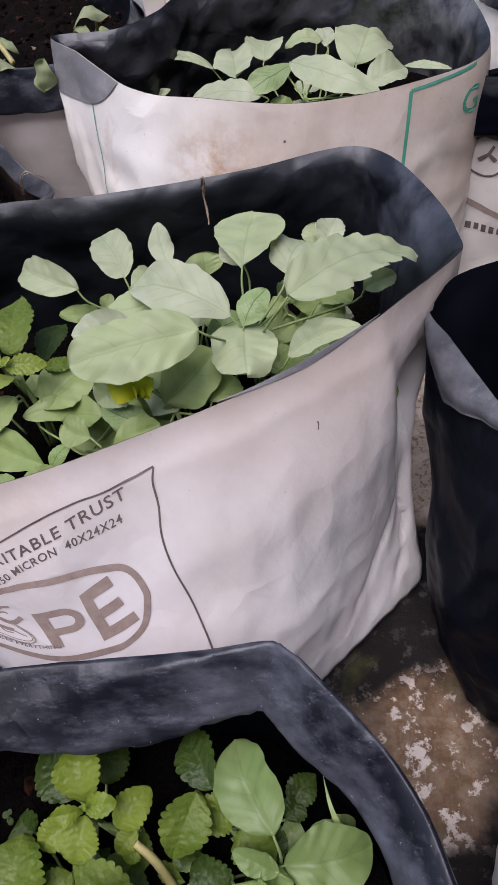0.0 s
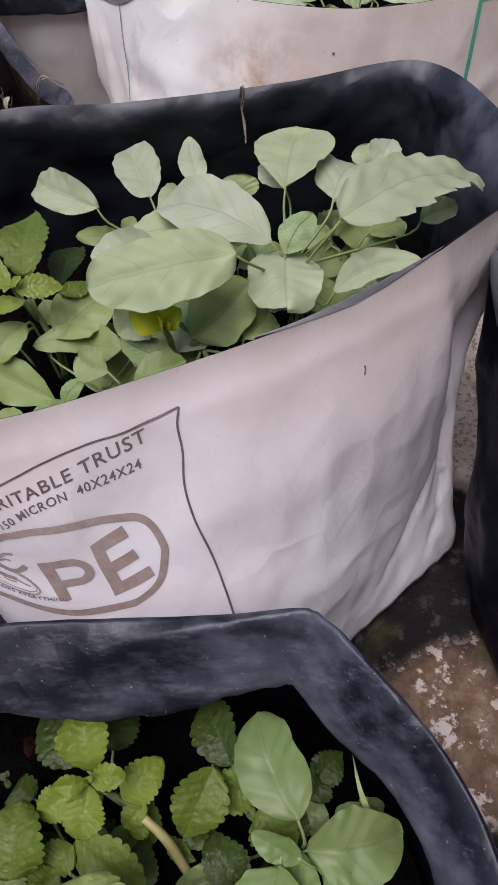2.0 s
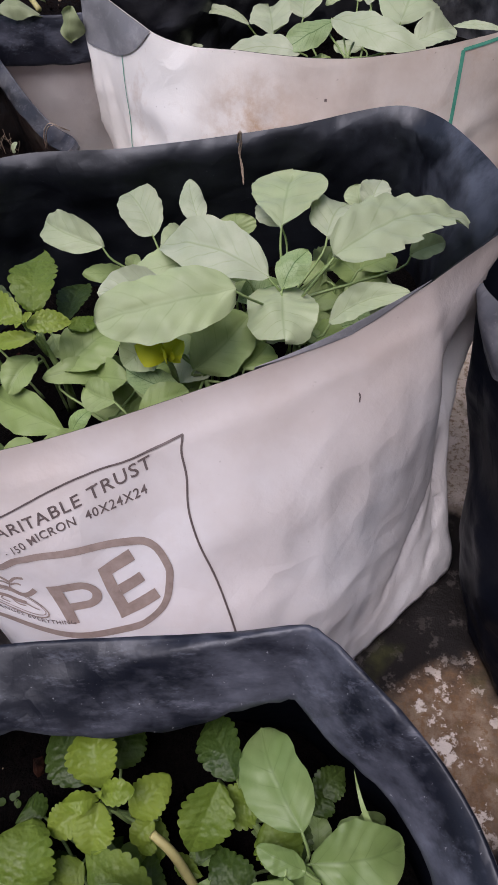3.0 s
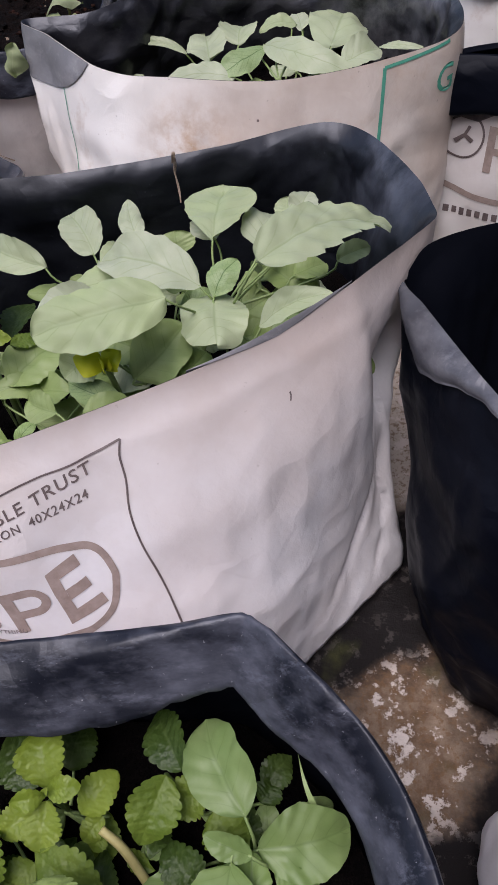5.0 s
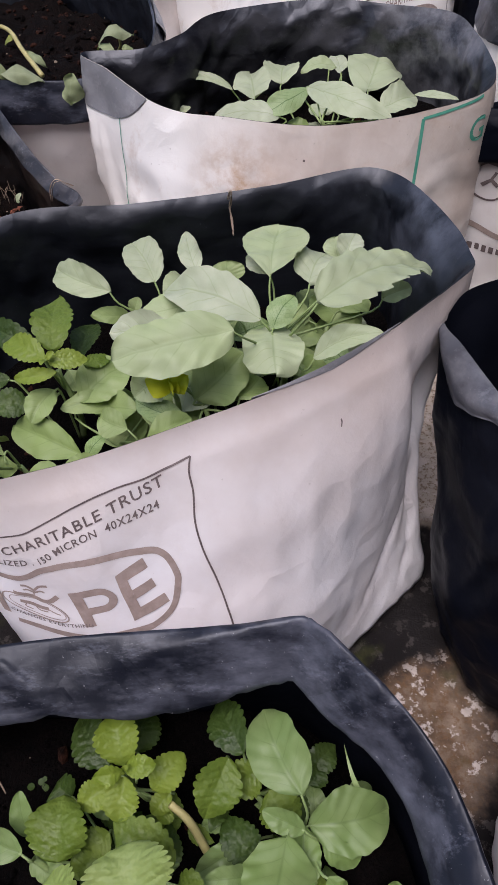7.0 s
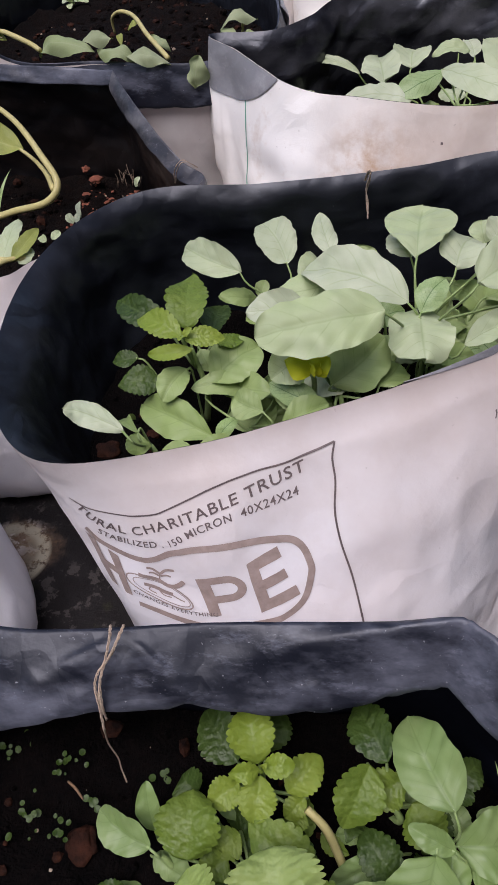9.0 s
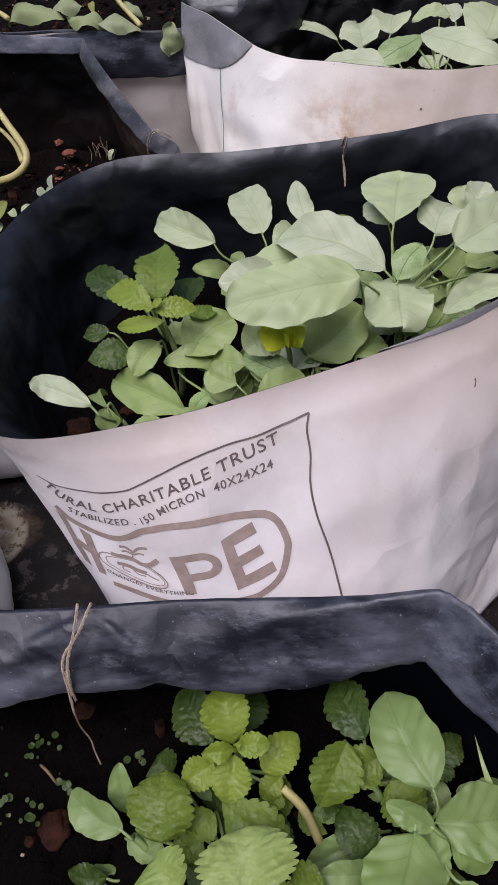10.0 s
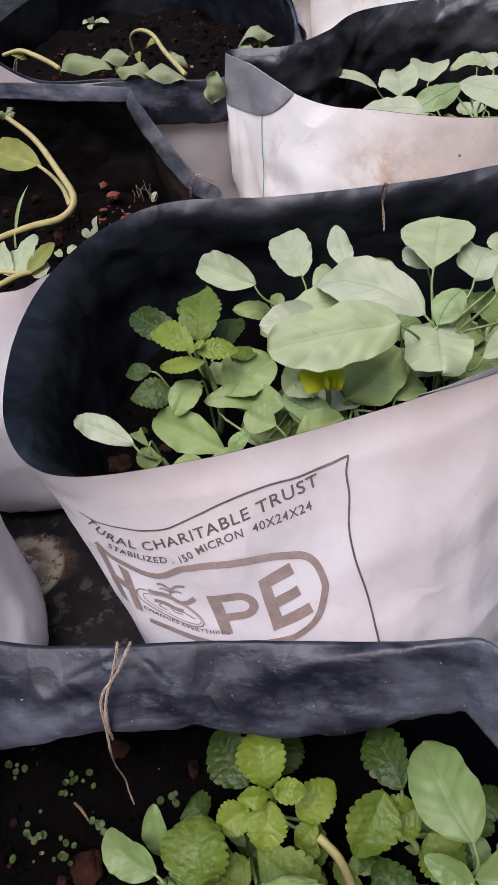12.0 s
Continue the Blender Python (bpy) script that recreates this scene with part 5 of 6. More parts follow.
shoot = empty("young_shoot", "bright yellow-green unfolding shoot among amaranth leaves", "shoot", "plants in the grow bags")
for b, t, w in (((-0.0680, 0.0690, 0.2330), (-0.0850, 0.0700, 0.2440), 0.018), ((-0.0675, 0.0690, 0.2330), (-0.0570, 0.0740, 0.2440), 0.017), ((-0.0680, 0.0680, 0.2345), (-0.0659, 0.0628, 0.2450), 0.011), ((-0.0660, 0.0690, 0.2345), (-0.0620, 0.0665, 0.2450), 0.009)):
    leaf(shoot, "Z", b, t, w)
tube("stem", [(-0.0675, 0.0690, 0.2340), (-0.0665, 0.0770, 0.2150), (-0.0715, 0.1000, 0.1550)], [0.0016, 0.0020, 0.0022], STALK, shoot)


def filler(name, label, kinds, count, box, z, size, seed):
    """Low leaves that fill the gaps between the taller ones."""
    rnd = random.Random(seed)
    plant = empty(name, label, "plant", "plants in the grow bags")
    for _ in range(count):
        b = np.array((rnd.uniform(box[0], box[2]), rnd.uniform(box[1], box[3]), rnd.uniform(*z)))
        if name == "amaranth_plant" and b[1] < 0.06 + 0.40 * (b[0] + 0.10):
            b[1] += 0.03
        a, r = rnd.uniform(0, 6.3), rnd.uniform(*size)
        t = b + np.array((math.cos(a) * r, math.sin(a) * r, rnd.uniform(-0.2, 0.5) * r))
        leaf(plant, rnd.choice(kinds), tuple(b), tuple(t), r * rnd.uniform(0.6, 0.8))
        tube("petiole", [b, b + np.array((0, 0.002, -0.012)), b + np.array((rnd.uniform(-0.01, 0.01), 0.004, -0.035))], [0.0008, 0.0011], STALK, plant, n=8, sides=5)


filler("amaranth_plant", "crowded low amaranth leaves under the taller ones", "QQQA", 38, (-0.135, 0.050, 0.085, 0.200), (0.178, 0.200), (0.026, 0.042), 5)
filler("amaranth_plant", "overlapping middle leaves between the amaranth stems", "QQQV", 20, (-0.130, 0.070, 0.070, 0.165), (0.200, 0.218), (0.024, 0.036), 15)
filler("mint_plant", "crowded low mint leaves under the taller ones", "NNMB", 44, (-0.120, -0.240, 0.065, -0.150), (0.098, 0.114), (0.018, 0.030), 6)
filler("amaranth_plant", "low seedling leaves in the stained bag", "QQN", 12, (-0.020, 0.390, 0.130, 0.450), (0.238, 0.252), (0.018, 0.030), 7)


# ---- sprawling and wilted plants ----
def bent_plant(label, group="plants in the grow bags"):
    return empty("wilted_plant", label, "plant", group)


old = bent_plant("sprawling plant with a thick pale bent stalk")
tube("stalk", [(-0.4362, 0.4584, 0.2620), (-0.3832, 0.4003, 0.2620), (-0.3400, 0.3430, 0.2550), (-0.3189, 0.3159, 0.2400), (-0.3314, 0.3061, 0.2260), (-0.3707, 0.3152, 0.2120), (-0.4077, 0.3152, 0.2000), (-0.4464, 0.3300, 0.1800)], [0.0026, 0.0030, 0.0033, 0.0035, 0.0034, 0.0032], PALE_STALK, old, n=40, sides=9)
tube("stalk", [(-0.3885, 0.3952, 0.2400), (-0.3640, 0.3747, 0.2360), (-0.3431, 0.3499, 0.2330), (-0.3238, 0.3149, 0.2350)], [0.0016, 0.0022, 0.003], PALE_STALK, old, n=16)
leaf(old, "Y", (-0.3790, 0.3896, 0.2400), (-0.4470, 0.4162, 0.2500), 0.036, 0.05)
for i in range(7):
    a = i * 0.9
    c = np.array((-0.4359, 0.4563, 0.2640))
    tipp = c + np.array((math.cos(a) * 0.011, math.sin(a) * 0.006, 0.004 + 0.004 * math.sin(a * 2)))
    leaf(old, "W", tuple(c), tuple(tipp), 0.008)

weed = empty("seedling_clump", "clump of narrow green seedling leaves in crumbly soil", "plant", "plants in the grow bags")
for b, t, w in (
    ((-0.3382, 0.2066, 0.2250), (-0.3379, 0.2581, 0.2380), 0.017), ((-0.3303, 0.2101, 0.2250), (-0.3157, 0.2461, 0.2360), 0.015), ((-0.3441, 0.2082, 0.2250), (-0.3701, 0.2495, 0.2360), 0.016),
    ((-0.3422, 0.2100, 0.2250), (-0.3560, 0.2453, 0.2300), 0.014), ((-0.3256, 0.2113, 0.2220), (-0.3178, 0.2288, 0.2260), 0.014)):
    leaf(weed, "A" if w != 0.015 else "Y", b, t, w)
tube("stalk", [(-0.3185, 0.2200, 0.2220), (-0.3342, 0.2102, 0.2260), (-0.3482, 0.1939, 0.2260), (-0.3642, 0.1902, 0.2200)], [0.0022, 0.0028, 0.003], PALE_STALK, weed)
tube("stalk", [(-0.3348, 0.2119, 0.2260), (-0.3542, 0.2105, 0.2280)], [0.0018, 0.002], PALE_STALK, weed)
leaf(weed, "G", (-0.3928, 0.3248, 0.2050), (-0.3822, 0.3580, 0.2350), 0.005)
leaf(weed, "G", (-0.3782, 0.2875, 0.2050), (-0.3787, 0.2978, 0.2200), 0.003)
for b, t, w in (((-0.3169, 0.3426, 0.1900), (-0.3204, 0.3585, 0.2000), 0.005), ((-0.3207, 0.3316, 0.1900), (-0.3289, 0.3399, 0.1960), 0.008), ((-0.3177, 0.3316, 0.1900), (-0.3179, 0.3430, 0.1960), 0.006), ((-0.2774, 0.4147, 0.1850), (-0.2724, 0.4176, 0.1950), 0.006), ((-0.3263, 0.2855, 0.2000), (-0.3203, 0.2956, 0.2030), 0.008), ((-0.3303, 0.2806, 0.2000), (-0.3379, 0.2856, 0.2030), 0.007)):
    leaf(weed, "A", b, t, w)
rr = random.Random(41)
for k in range(11):
    c = np.array((-0.2867 + rr.uniform(-0.014, 0.014), 0.4316 + rr.uniform(-0.012, 0.006), 0.180))
    lean = np.array((rr.uniform(-0.010, 0.010), rr.uniform(-0.008, 0.006), rr.uniform(0.010, 0.022)))
    tube("root_hair", [c, c + lean * 0.5 + np.array((rr.uniform(-0.004, 0.004), 0, 0.002)), c + lean], [0.0004, 0.0002], CHIP, weed, n=7, sides=4)

limp = bent_plant("limp wilted seedlings lying over the black rim")
tube("stalk", [(-0.3449, 0.6535, 0.2620), (-0.3433, 0.6482, 0.2800), (-0.3259, 0.6294, 0.2920), (-0.3043, 0.6093, 0.2920), (-0.2788, 0.5604, 0.2880), (-0.2415, 0.4922, 0.2860)], [0.0016, 0.0022, 0.0026, 0.0028], PALE_STALK, limp, n=26)
tube("stalk", [(-0.4659, 0.5500, 0.2960), (-0.4434, 0.5491, 0.3000), (-0.4244, 0.5411, 0.2970), (-0.4027, 0.5315, 0.2910), (-0.3901, 0.5213, 0.2880)], [0.002, 0.003, 0.0028], PALE_STALK, limp, n=20)
for kind, b, t, w in (
    ("W", (-0.3226, 0.5034, 0.2900), (-0.4004, 0.5261, 0.2880), 0.022), ("W", (-0.3200, 0.5641, 0.2840), (-0.3620, 0.5699, 0.2840), 0.018), ("W", (-0.3188, 0.5013, 0.2900), (-0.2777, 0.4972, 0.2880), 0.021),
    ("W", (-0.2864, 0.4950, 0.2880), (-0.2381, 0.4824, 0.2870), 0.018), ("W", (-0.2702, 0.5473, 0.2900), (-0.2491, 0.5330, 0.2840), 0.012), ("Y", (-0.2988, 0.5991, 0.2900), (-0.3137, 0.6048, 0.2800), 0.010),
    ("Y", (-0.3248, 0.6088, 0.2750), (-0.3176, 0.5851, 0.2700), 0.008), ("Y", (-0.4549, 0.5485, 0.2960), (-0.4384, 0.5502, 0.2900), 0.010), ("W", (-0.2064, 0.4810, 0.2914), (-0.2138, 0.4720, 0.2627), 0.026)):
    leaf(limp, kind, b, t, w, 0.12)
sprout = empty("seedling_clump", "small green sprout in reddish soil", "plant", "plants in the grow bags")
for t in ((-0.4787, 0.8525, 0.2460), (-0.4687, 0.8634, 0.2500), (-0.4581, 0.8543, 0.2460), (-0.4431, 0.8570, 0.2460), (-0.4674, 0.8452, 0.2400)):
    leaf(sprout, "A", (-0.4728, 0.8765, 0.2360), t, 0.010)
pale = bent_plant("pale withered seedling beside the black rim")
for b, t, w in (((-0.1604, 0.6048, 0.2850), (-0.2027, 0.5974, 0.2850), 0.016), ((-0.2064, 0.6190, 0.2700), (-0.1788, 0.5816, 0.2720), 0.014), ((-0.1610, 0.5934, 0.2750), (-0.1767, 0.5909, 0.2720), 0.010)):
    leaf(pale, "W", b, t, w, 0.2)
tube("stalk", [(-0.1784, 0.6080, 0.2820), (-0.1792, 0.6081, 0.2720), (-0.1873, 0.6092, 0.2620)], [0.0016, 0.0018], PALE_STALK, pale)

rear_plant = empty("leafy_seedling", "pale green leaves in the rear white bag", "plant", "plants in the grow bags")
for b, t, w in (((0.0354, 0.8466, 0.3100), (0.0187, 0.8112, 0.2980), 0.070), ((0.1112, 0.8204, 0.3100), (0.1105, 0.7592, 0.2980), 0.085), ((-0.0196, 0.8399, 0.3100), (-0.0045, 0.8213, 0.3000), 0.05), ((0.1526, 0.8573, 0.3100), (0.1450, 0.7789, 0.3050), 0.05), ((0.0508, 0.8290, 0.3200), (0.0828, 0.8567, 0.3300), 0.06)):
    leaf(rear_plant, "A", b, t, w)
tube("stem", [(0.06, 0.87, 0.24), (0.062, 0.865, 0.27), (0.0512, 0.8540, 0.3100)], [0.003, 0.0025], STALK, rear_plant)

# ---- seedlings, crumbs and stones on the soil ----
def pebble(rnd, c, r, fine=1):
    bm = bmesh.new()
    bmesh.ops.create_icosphere(bm, subdivisions=fine, radius=r)
    k = Vector((rnd.uniform(0.7, 1.3), rnd.uniform(0.7, 1.3), rnd.uniform(0.5, 0.9)))
    ph = rnd.uniform(0, 50)
    out = []
    for v in bm.verts:
        s = 1 + 0.45 * noise.noise(v.co * (1.3 / r) + Vector((ph, 0, 0))) + 0.2 * noise.noise(v.co * (3.1 / r) + Vector((0, ph, 0)))
        out.append(np.array((v.co.x * k.x * s + c[0], v.co.y * k.y * s + c[1], v.co.z * k.z * s + c[2])))
    faces = [tuple(v.index for v in f.verts) for f in bm.faces]
    bm.free()
    return out, faces


def crumbs(bag, count, small, large, mat, label, seed, stretch=(-1, 1, -1, 1)):
    """Loose crumbs strewn over a bag's soil."""
    rnd = random.Random(seed)
    half = (bag.rim[:, :2].max(0) - bag.rim[:, :2].min(0)) / 2
    mid = (bag.rim[:, :2].max(0) + bag.rim[:, :2].min(0)) / 2
    shapes = []
    while len(shapes) < count:
        a, b = rnd.uniform(stretch[0], stretch[1]), rnd.uniform(stretch[2], stretch[3])
        if a * a + b * b > 0.62:
            continue
        r = small + (large - small) * rnd.random() ** 3
        x, y = mid[0] + a * half[0], mid[1] + b * half[1]
        h = noise.noise(Vector((x * 26 + bag.seed, y * 26, 1.0))) * 0.012
        shapes.append(pebble(rnd, (x, y, bag.soil_z + h + r * 0.3), r))
    v, f = joined(*shapes)
    return tagged(link_mesh("soil_crumbs", v, f, mat, smooth=False), label, "soil crumbs", kind="stuff")


crumbs(left_bag, 300, 0.0015, 0.006, RED_SOIL, "dark soil crumbs", 11)
crumbs(left_bag, 70, 0.002, 0.008, CLOD, "red brick and laterite crumbs", 12)
crumbs(left_bag, 130, 0.0010, 0.0045, BRICK, "orange brick crumbs in the soil", 23, (0.20, 0.95, 0.10, 0.90))
crumbs(left_bag, 50, 0.0006, 0.0016, CHIP, "pale grit in the soil", 24)
crumbs(far_left_bag, 300, 0.0015, 0.006, RED_SOIL, "dark soil crumbs", 13)
crumbs(far_left_bag, 220, 0.0010, 0.0055, CLOD, "red brown soil crumbs", 14)
crumbs(far_left_bag, 40, 0.0008, 0.0025, CHIP, "pale grit in the soil", 15)
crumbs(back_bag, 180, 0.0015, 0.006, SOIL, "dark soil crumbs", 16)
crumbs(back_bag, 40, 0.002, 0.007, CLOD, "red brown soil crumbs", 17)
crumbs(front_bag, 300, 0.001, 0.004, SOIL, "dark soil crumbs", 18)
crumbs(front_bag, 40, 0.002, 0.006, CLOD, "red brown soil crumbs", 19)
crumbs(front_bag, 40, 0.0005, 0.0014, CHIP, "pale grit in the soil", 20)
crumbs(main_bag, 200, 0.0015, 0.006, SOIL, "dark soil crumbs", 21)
crumbs(main_bag, 24, 0.003, 0.009, CLOD, "red brown soil crumbs", 22)


def stone(name, label, c, r, mat, seed, flat=0.6):
    v, f = pebble(random.Random(seed), (0, 0, 0), r, 3)
    v = [np.array((p[0] + c[0], p[1] + c[1], p[2] * flat + c[2])) for p in v]
    return tagged(link_mesh(name, v, f, mat), label, name.replace("_", " "))


stone("brick_chip", "orange red brick chip on the soil", (-0.3513, 0.4708, 0.1780), 0.0050, BRICK, 1, 0.8)
stone("brick_chip", "orange red brick chip on the soil", (-0.3329, 0.4469, 0.1780), 0.0055, BRICK, 2, 0.8)
stone("brick_chip", "red brick chip on the soil", (-0.3728, 0.4986, 0.1760), 0.0045, BRICK, 3, 0.8)
stone("soil_lump", "reddish soil lump beside seedlings", (-0.2091, 0.0380, 0.1850), 0.010, CLOD, 4)
stone("soil_lump", "brown leaf mould lump on dark soil", (-0.1858, -0.1883, 0.0955), 0.0085, CLOD, 5, 0.35)
stone("soil_lump", "brown lump under the twine", (-0.1762, -0.1315, 0.1250), 0.005, CLOD, 6)
stone("soil_lump", "reddish soil lump in the stained bag", (-0.0113, 0.4976, 0.2360), 0.012, CLOD, 7)
tube("twig", [(-0.2007, -0.1579, 0.1040), (-0.1937, -0.1623, 0.1080), (-0.1889, -0.1666, 0.1040)], [0.0007, 0.0009, 0.0006], TWIG)
tagged(bpy.data.objects["twig"], "short tan twig on dark soil", "twig")


def sproutlets(label, spots, seed):
    """Tiny round seed leaves close to the soil."""
    rnd = random.Random(seed)
    shapes = []
    for c in spots:
        for k in range(rnd.randint(4, 8)):
            r = rnd.uniform(0.0009, 0.0024)
            o = np.array(c) + np.array((rnd.gauss(0, 0.004), rnd.gauss(0, 0.004), rnd.uniform(0.003, 0.009)))
            tilt = np.array((rnd.uniform(-0.4, 0.4), rnd.uniform(-0.6, 0.0)))
            ring = [o + np.array((math.cos(a) * r, math.sin(a) * r, -tilt[0] * math.cos(a) * r - tilt[1] * math.sin(a) * r)) for a in np.linspace(0, 2 * math.pi, 9)[:-1]]
            ring.append(o + np.array((0, 0, -r * 0.25)))
            shapes.append((ring, [(i, (i + 1) % 8, 8) for i in range(8)]))
    v, f = joined(*shapes)
    return tagged(link_mesh("sproutlets", v, f, MINT_DARK, uvs=[(0.3, 0.5)] * len(v)), label, "seedlings", kind="stuff")


sproutlets("tiny round seed leaves on dark soil", [(-0.2320, -0.1349, 0.0950), (-0.2230, -0.1741, 0.0950), (-0.2140, -0.1892, 0.0950), (-0.1990, -0.1830, 0.0950), (-0.1800, -0.1689, 0.1000), (-0.2145, -0.1480, 0.0950), (-0.2005, -0.1464, 0.0950), (-0.1439, -0.1463, 0.0950), (-0.2458, -0.1433, 0.0950)], 3)

# ---- twine ----
def tie(label, *strands):
    """Twine: every strand is two or three yarns wound round one another."""
    t = empty("twine_tie", label, "twine")
    for pts, r in strands:
        mid = line_spline(pts, 46)
        for yarn in range(3):
            ph = yarn * 2.1
            wound = [p + 0.75 * r * np.array((math.cos(k * 0.8 + ph), math.sin(k * 0.8 + ph), 0.4 * math.cos(k * 0.5 + ph))) for k, p in enumerate(mid)]
            tube("strand", wound, [r * 0.55, r * 0.45, r * 0.50], TWINE, t, n=70, sides=5)
    return t


tie("tan jute twine knotted round the turned-in rim",
    ([(-0.1586, -0.1082, 0.2060), (-0.1547, -0.1109, 0.2160), (-0.1567, -0.1161, 0.2130), (-0.1612, -0.1238, 0.2060), (-0.1649, -0.1273, 0.2000), (-0.1664, -0.1338, 0.1940), (-0.1661, -0.1404, 0.1820), (-0.1657, -0.1429, 0.1700)], 0.00068),
    ([(-0.1649, -0.1089, 0.2060), (-0.1614, -0.1119, 0.2160), (-0.1616, -0.1177, 0.2120), (-0.1641, -0.1257, 0.2030), (-0.1678, -0.1297, 0.1980), (-0.1693, -0.1347, 0.1920), (-0.1676, -0.1413, 0.1800), (-0.1670, -0.1471, 0.1650)], 0.00068),
    ([(-0.1562, -0.1140, 0.2150), (-0.1593, -0.1215, 0.2080), (-0.1654, -0.1285, 0.1990), (-0.1673, -0.1367, 0.1890), (-0.1663, -0.1424, 0.1760)], 0.00050),
    ([(-0.1670, -0.1471, 0.1650), (-0.1704, -0.1458, 0.1400), (-0.1685, -0.1470, 0.1220), (-0.1679, -0.1498, 0.1120), (-0.1655, -0.1541, 0.1020)], 0.00042))
tie("thin brown string hanging over the black rim",
    ([(-0.0361, 0.2683, 0.2650), (-0.0334, 0.2601, 0.2775), (-0.0327, 0.2586, 0.2750), (-0.0354, 0.2626, 0.2610), (-0.0334, 0.2601, 0.2500), (-0.0330, 0.2548, 0.2390)], 0.00055),
    ([(-0.0371, 0.2685, 0.2650), (-0.0342, 0.2593, 0.2775), (-0.0328, 0.2610, 0.2690), (-0.0350, 0.2635, 0.2570), (-0.0338, 0.2592, 0.2430)], 0.00042))
tie("grey string tied round the rolled black rim",
    ([(-0.2167, 0.3503, 0.2220), (-0.2135, 0.3449, 0.2360), (-0.2080, 0.3411, 0.2460), (-0.2022, 0.3393, 0.2500), (-0.1961, 0.3406, 0.2460), (-0.1927, 0.3532, 0.2360)], 0.00055),
    ([(-0.2156, 0.3503, 0.2220), (-0.2107, 0.3428, 0.2370), (-0.2050, 0.3377, 0.2470), (-0.1994, 0.3357, 0.2500)], 0.00050))
tie("brown twine tied round the black rim",
    ([(-0.4645, 0.5531, 0.2620), (-0.4604, 0.5516, 0.2760), (-0.4521, 0.5483, 0.2900), (-0.4466, 0.5456, 0.2930), (-0.4422, 0.5493, 0.2940)], 0.0008),
    ([(-0.4586, 0.5489, 0.2620), (-0.4567, 0.5512, 0.2760), (-0.4499, 0.5481, 0.2900), (-0.4451, 0.5497, 0.2940)], 0.0008))

# ---- printing on the main bag ----
def ring_pts(cx, cy, rx, ry, n=60, power=2.0, start=0.0, stop=2 * math.pi):
    out = []
    for a in np.linspace(start, stop, n):
        c, s = math.cos(a), math.sin(a)
        out.append((cx + rx * math.copysign(abs(c) ** (2 / power), c), cy + ry * math.copysign(abs(s) ** (2 / power), s)))
    return out


def on_front(bag, x, z, guess):
    """The place (u, v) of the film's front where it has that x and height."""
    u, v = guess
    for _ in range(8):
        p = bag.point(u, v)
        du, dv = (bag.point(u + 0.001, v) - p) / 0.001, (bag.point(u, v + 0.002) - p) / 0.002
        det = du[0] * dv[2] - dv[0] * du[2]
        ex, ez = x - p[0], z - p[2]
        u += max(-0.02, min(0.02, (ex * dv[2] - dv[0] * ez) / det))
        v = min(0.95, max(0.002, v + (du[0] * ez - ex * du[2]) / det))
    return u, v


def print_front(name, verts, faces, mat, label=""):
    """Lay a shape given in x and height on the front of the main bag."""
    out = []
    guess = None
    for x, z in verts:
        if guess is None:
            guess = main_bag.locate((x, -0.02, z))
        guess = on_front(main_bag, x, z, guess)
        out.append(main_bag.point(*guess) + main_bag.normal(*guess) * 0.0005)
    return link_mesh(name, out, faces, mat, main_bag.thing, label, smooth=False)


def in_quad(shape, tl, tr, bl, br):
    """Shape drawn in a unit square, laid between four corners."""
    tl, tr, bl, br = (np.array(c) for c in (tl, tr, bl, br))
    return [(bl * (1 - x) + br * x) * (1 - y) + (tl * (1 - x) + tr * x) * y for x, y in shape[0]], shape[1]


def along_line(shape, base):
    """Shape drawn with x from 0 to 1 and y as height above the line, set along a bent base line."""
    pts = line_spline(base, 120)
    d = np.r_[0, np.cumsum(np.linalg.norm(np.diff(pts, axis=0), axis=1))] / np.sum(np.linalg.norm(np.diff(pts, axis=0), axis=1))
    out = []
    for x, y in shape[0]:
        c = np.array([np.interp(x, d, pts[:, a]) for a in (0, 1)])
        e = np.array([np.interp(min(1, x + 0.03), d, pts[:, a]) - np.interp(max(0, x - 0.03), d, pts[:, a]) for a in (0, 1)])
        e /= np.linalg.norm(e)
        out.append(c + y * np.array((-e[1], e[0])))
    return out, shape[1]


def stroke(base, width, n=90, closed=False):
    return band(line_spline(base, n), width, closed)


TOP_LINE = [(-0.214, 0.206), (-0.2043, 0.2015), (-0.193, 0.1999), (-0.1744, 0.1993), (-0.1599, 0.2008), (-0.149, 0.2048), (-0.1312, 0.2130), (-0.1143, 0.2186), (-0.0977, 0.2222), (-0.0827, 0.2238), (-0.0679, 0.2268), (-0.0507, 0.2303)]
SIDE_LINE = [(-0.0507, 0.2303), (-0.0516, 0.2226), (-0.0492, 0.2110), (-0.0488, 0.1960), (-0.0450, 0.1799), (-0.0368, 0.1553), (-0.0289, 0.1245), (-0.0240, 0.1050)]
print_front("print_frame", *joined(stroke(TOP_LINE, 0.0010), stroke(SIDE_LINE, 0.0012)), DARK_INK, "thin dark printed border")
NAME_LINE = [(-0.2120, 0.1985), (-0.2026, 0.1895), (-0.1929, 0.1850), (-0.1800, 0.1836), (-0.1694, 0.1850), (-0.1500, 0.1912), (-0.1250, 0.2004), (-0.1008, 0.2082), (-0.0850, 0.2133), (-0.0672, 0.2185)]
print_front("print_line", *along_line(lettering("TURAL CHARITABLE TRUST", 0, 0, 1, 0.0068), NAME_LINE), DARK_INK, "dark printed capitals")
SIZE_LINE = [(-0.2000, 0.1790), (-0.1900, 0.1758), (-0.1700, 0.1752), (-0.1515, 0.1778), (-0.1430, 0.1826), (-0.1284, 0.1908), (-0.1044, 0.1985), (-0.0706, 0.2068)]
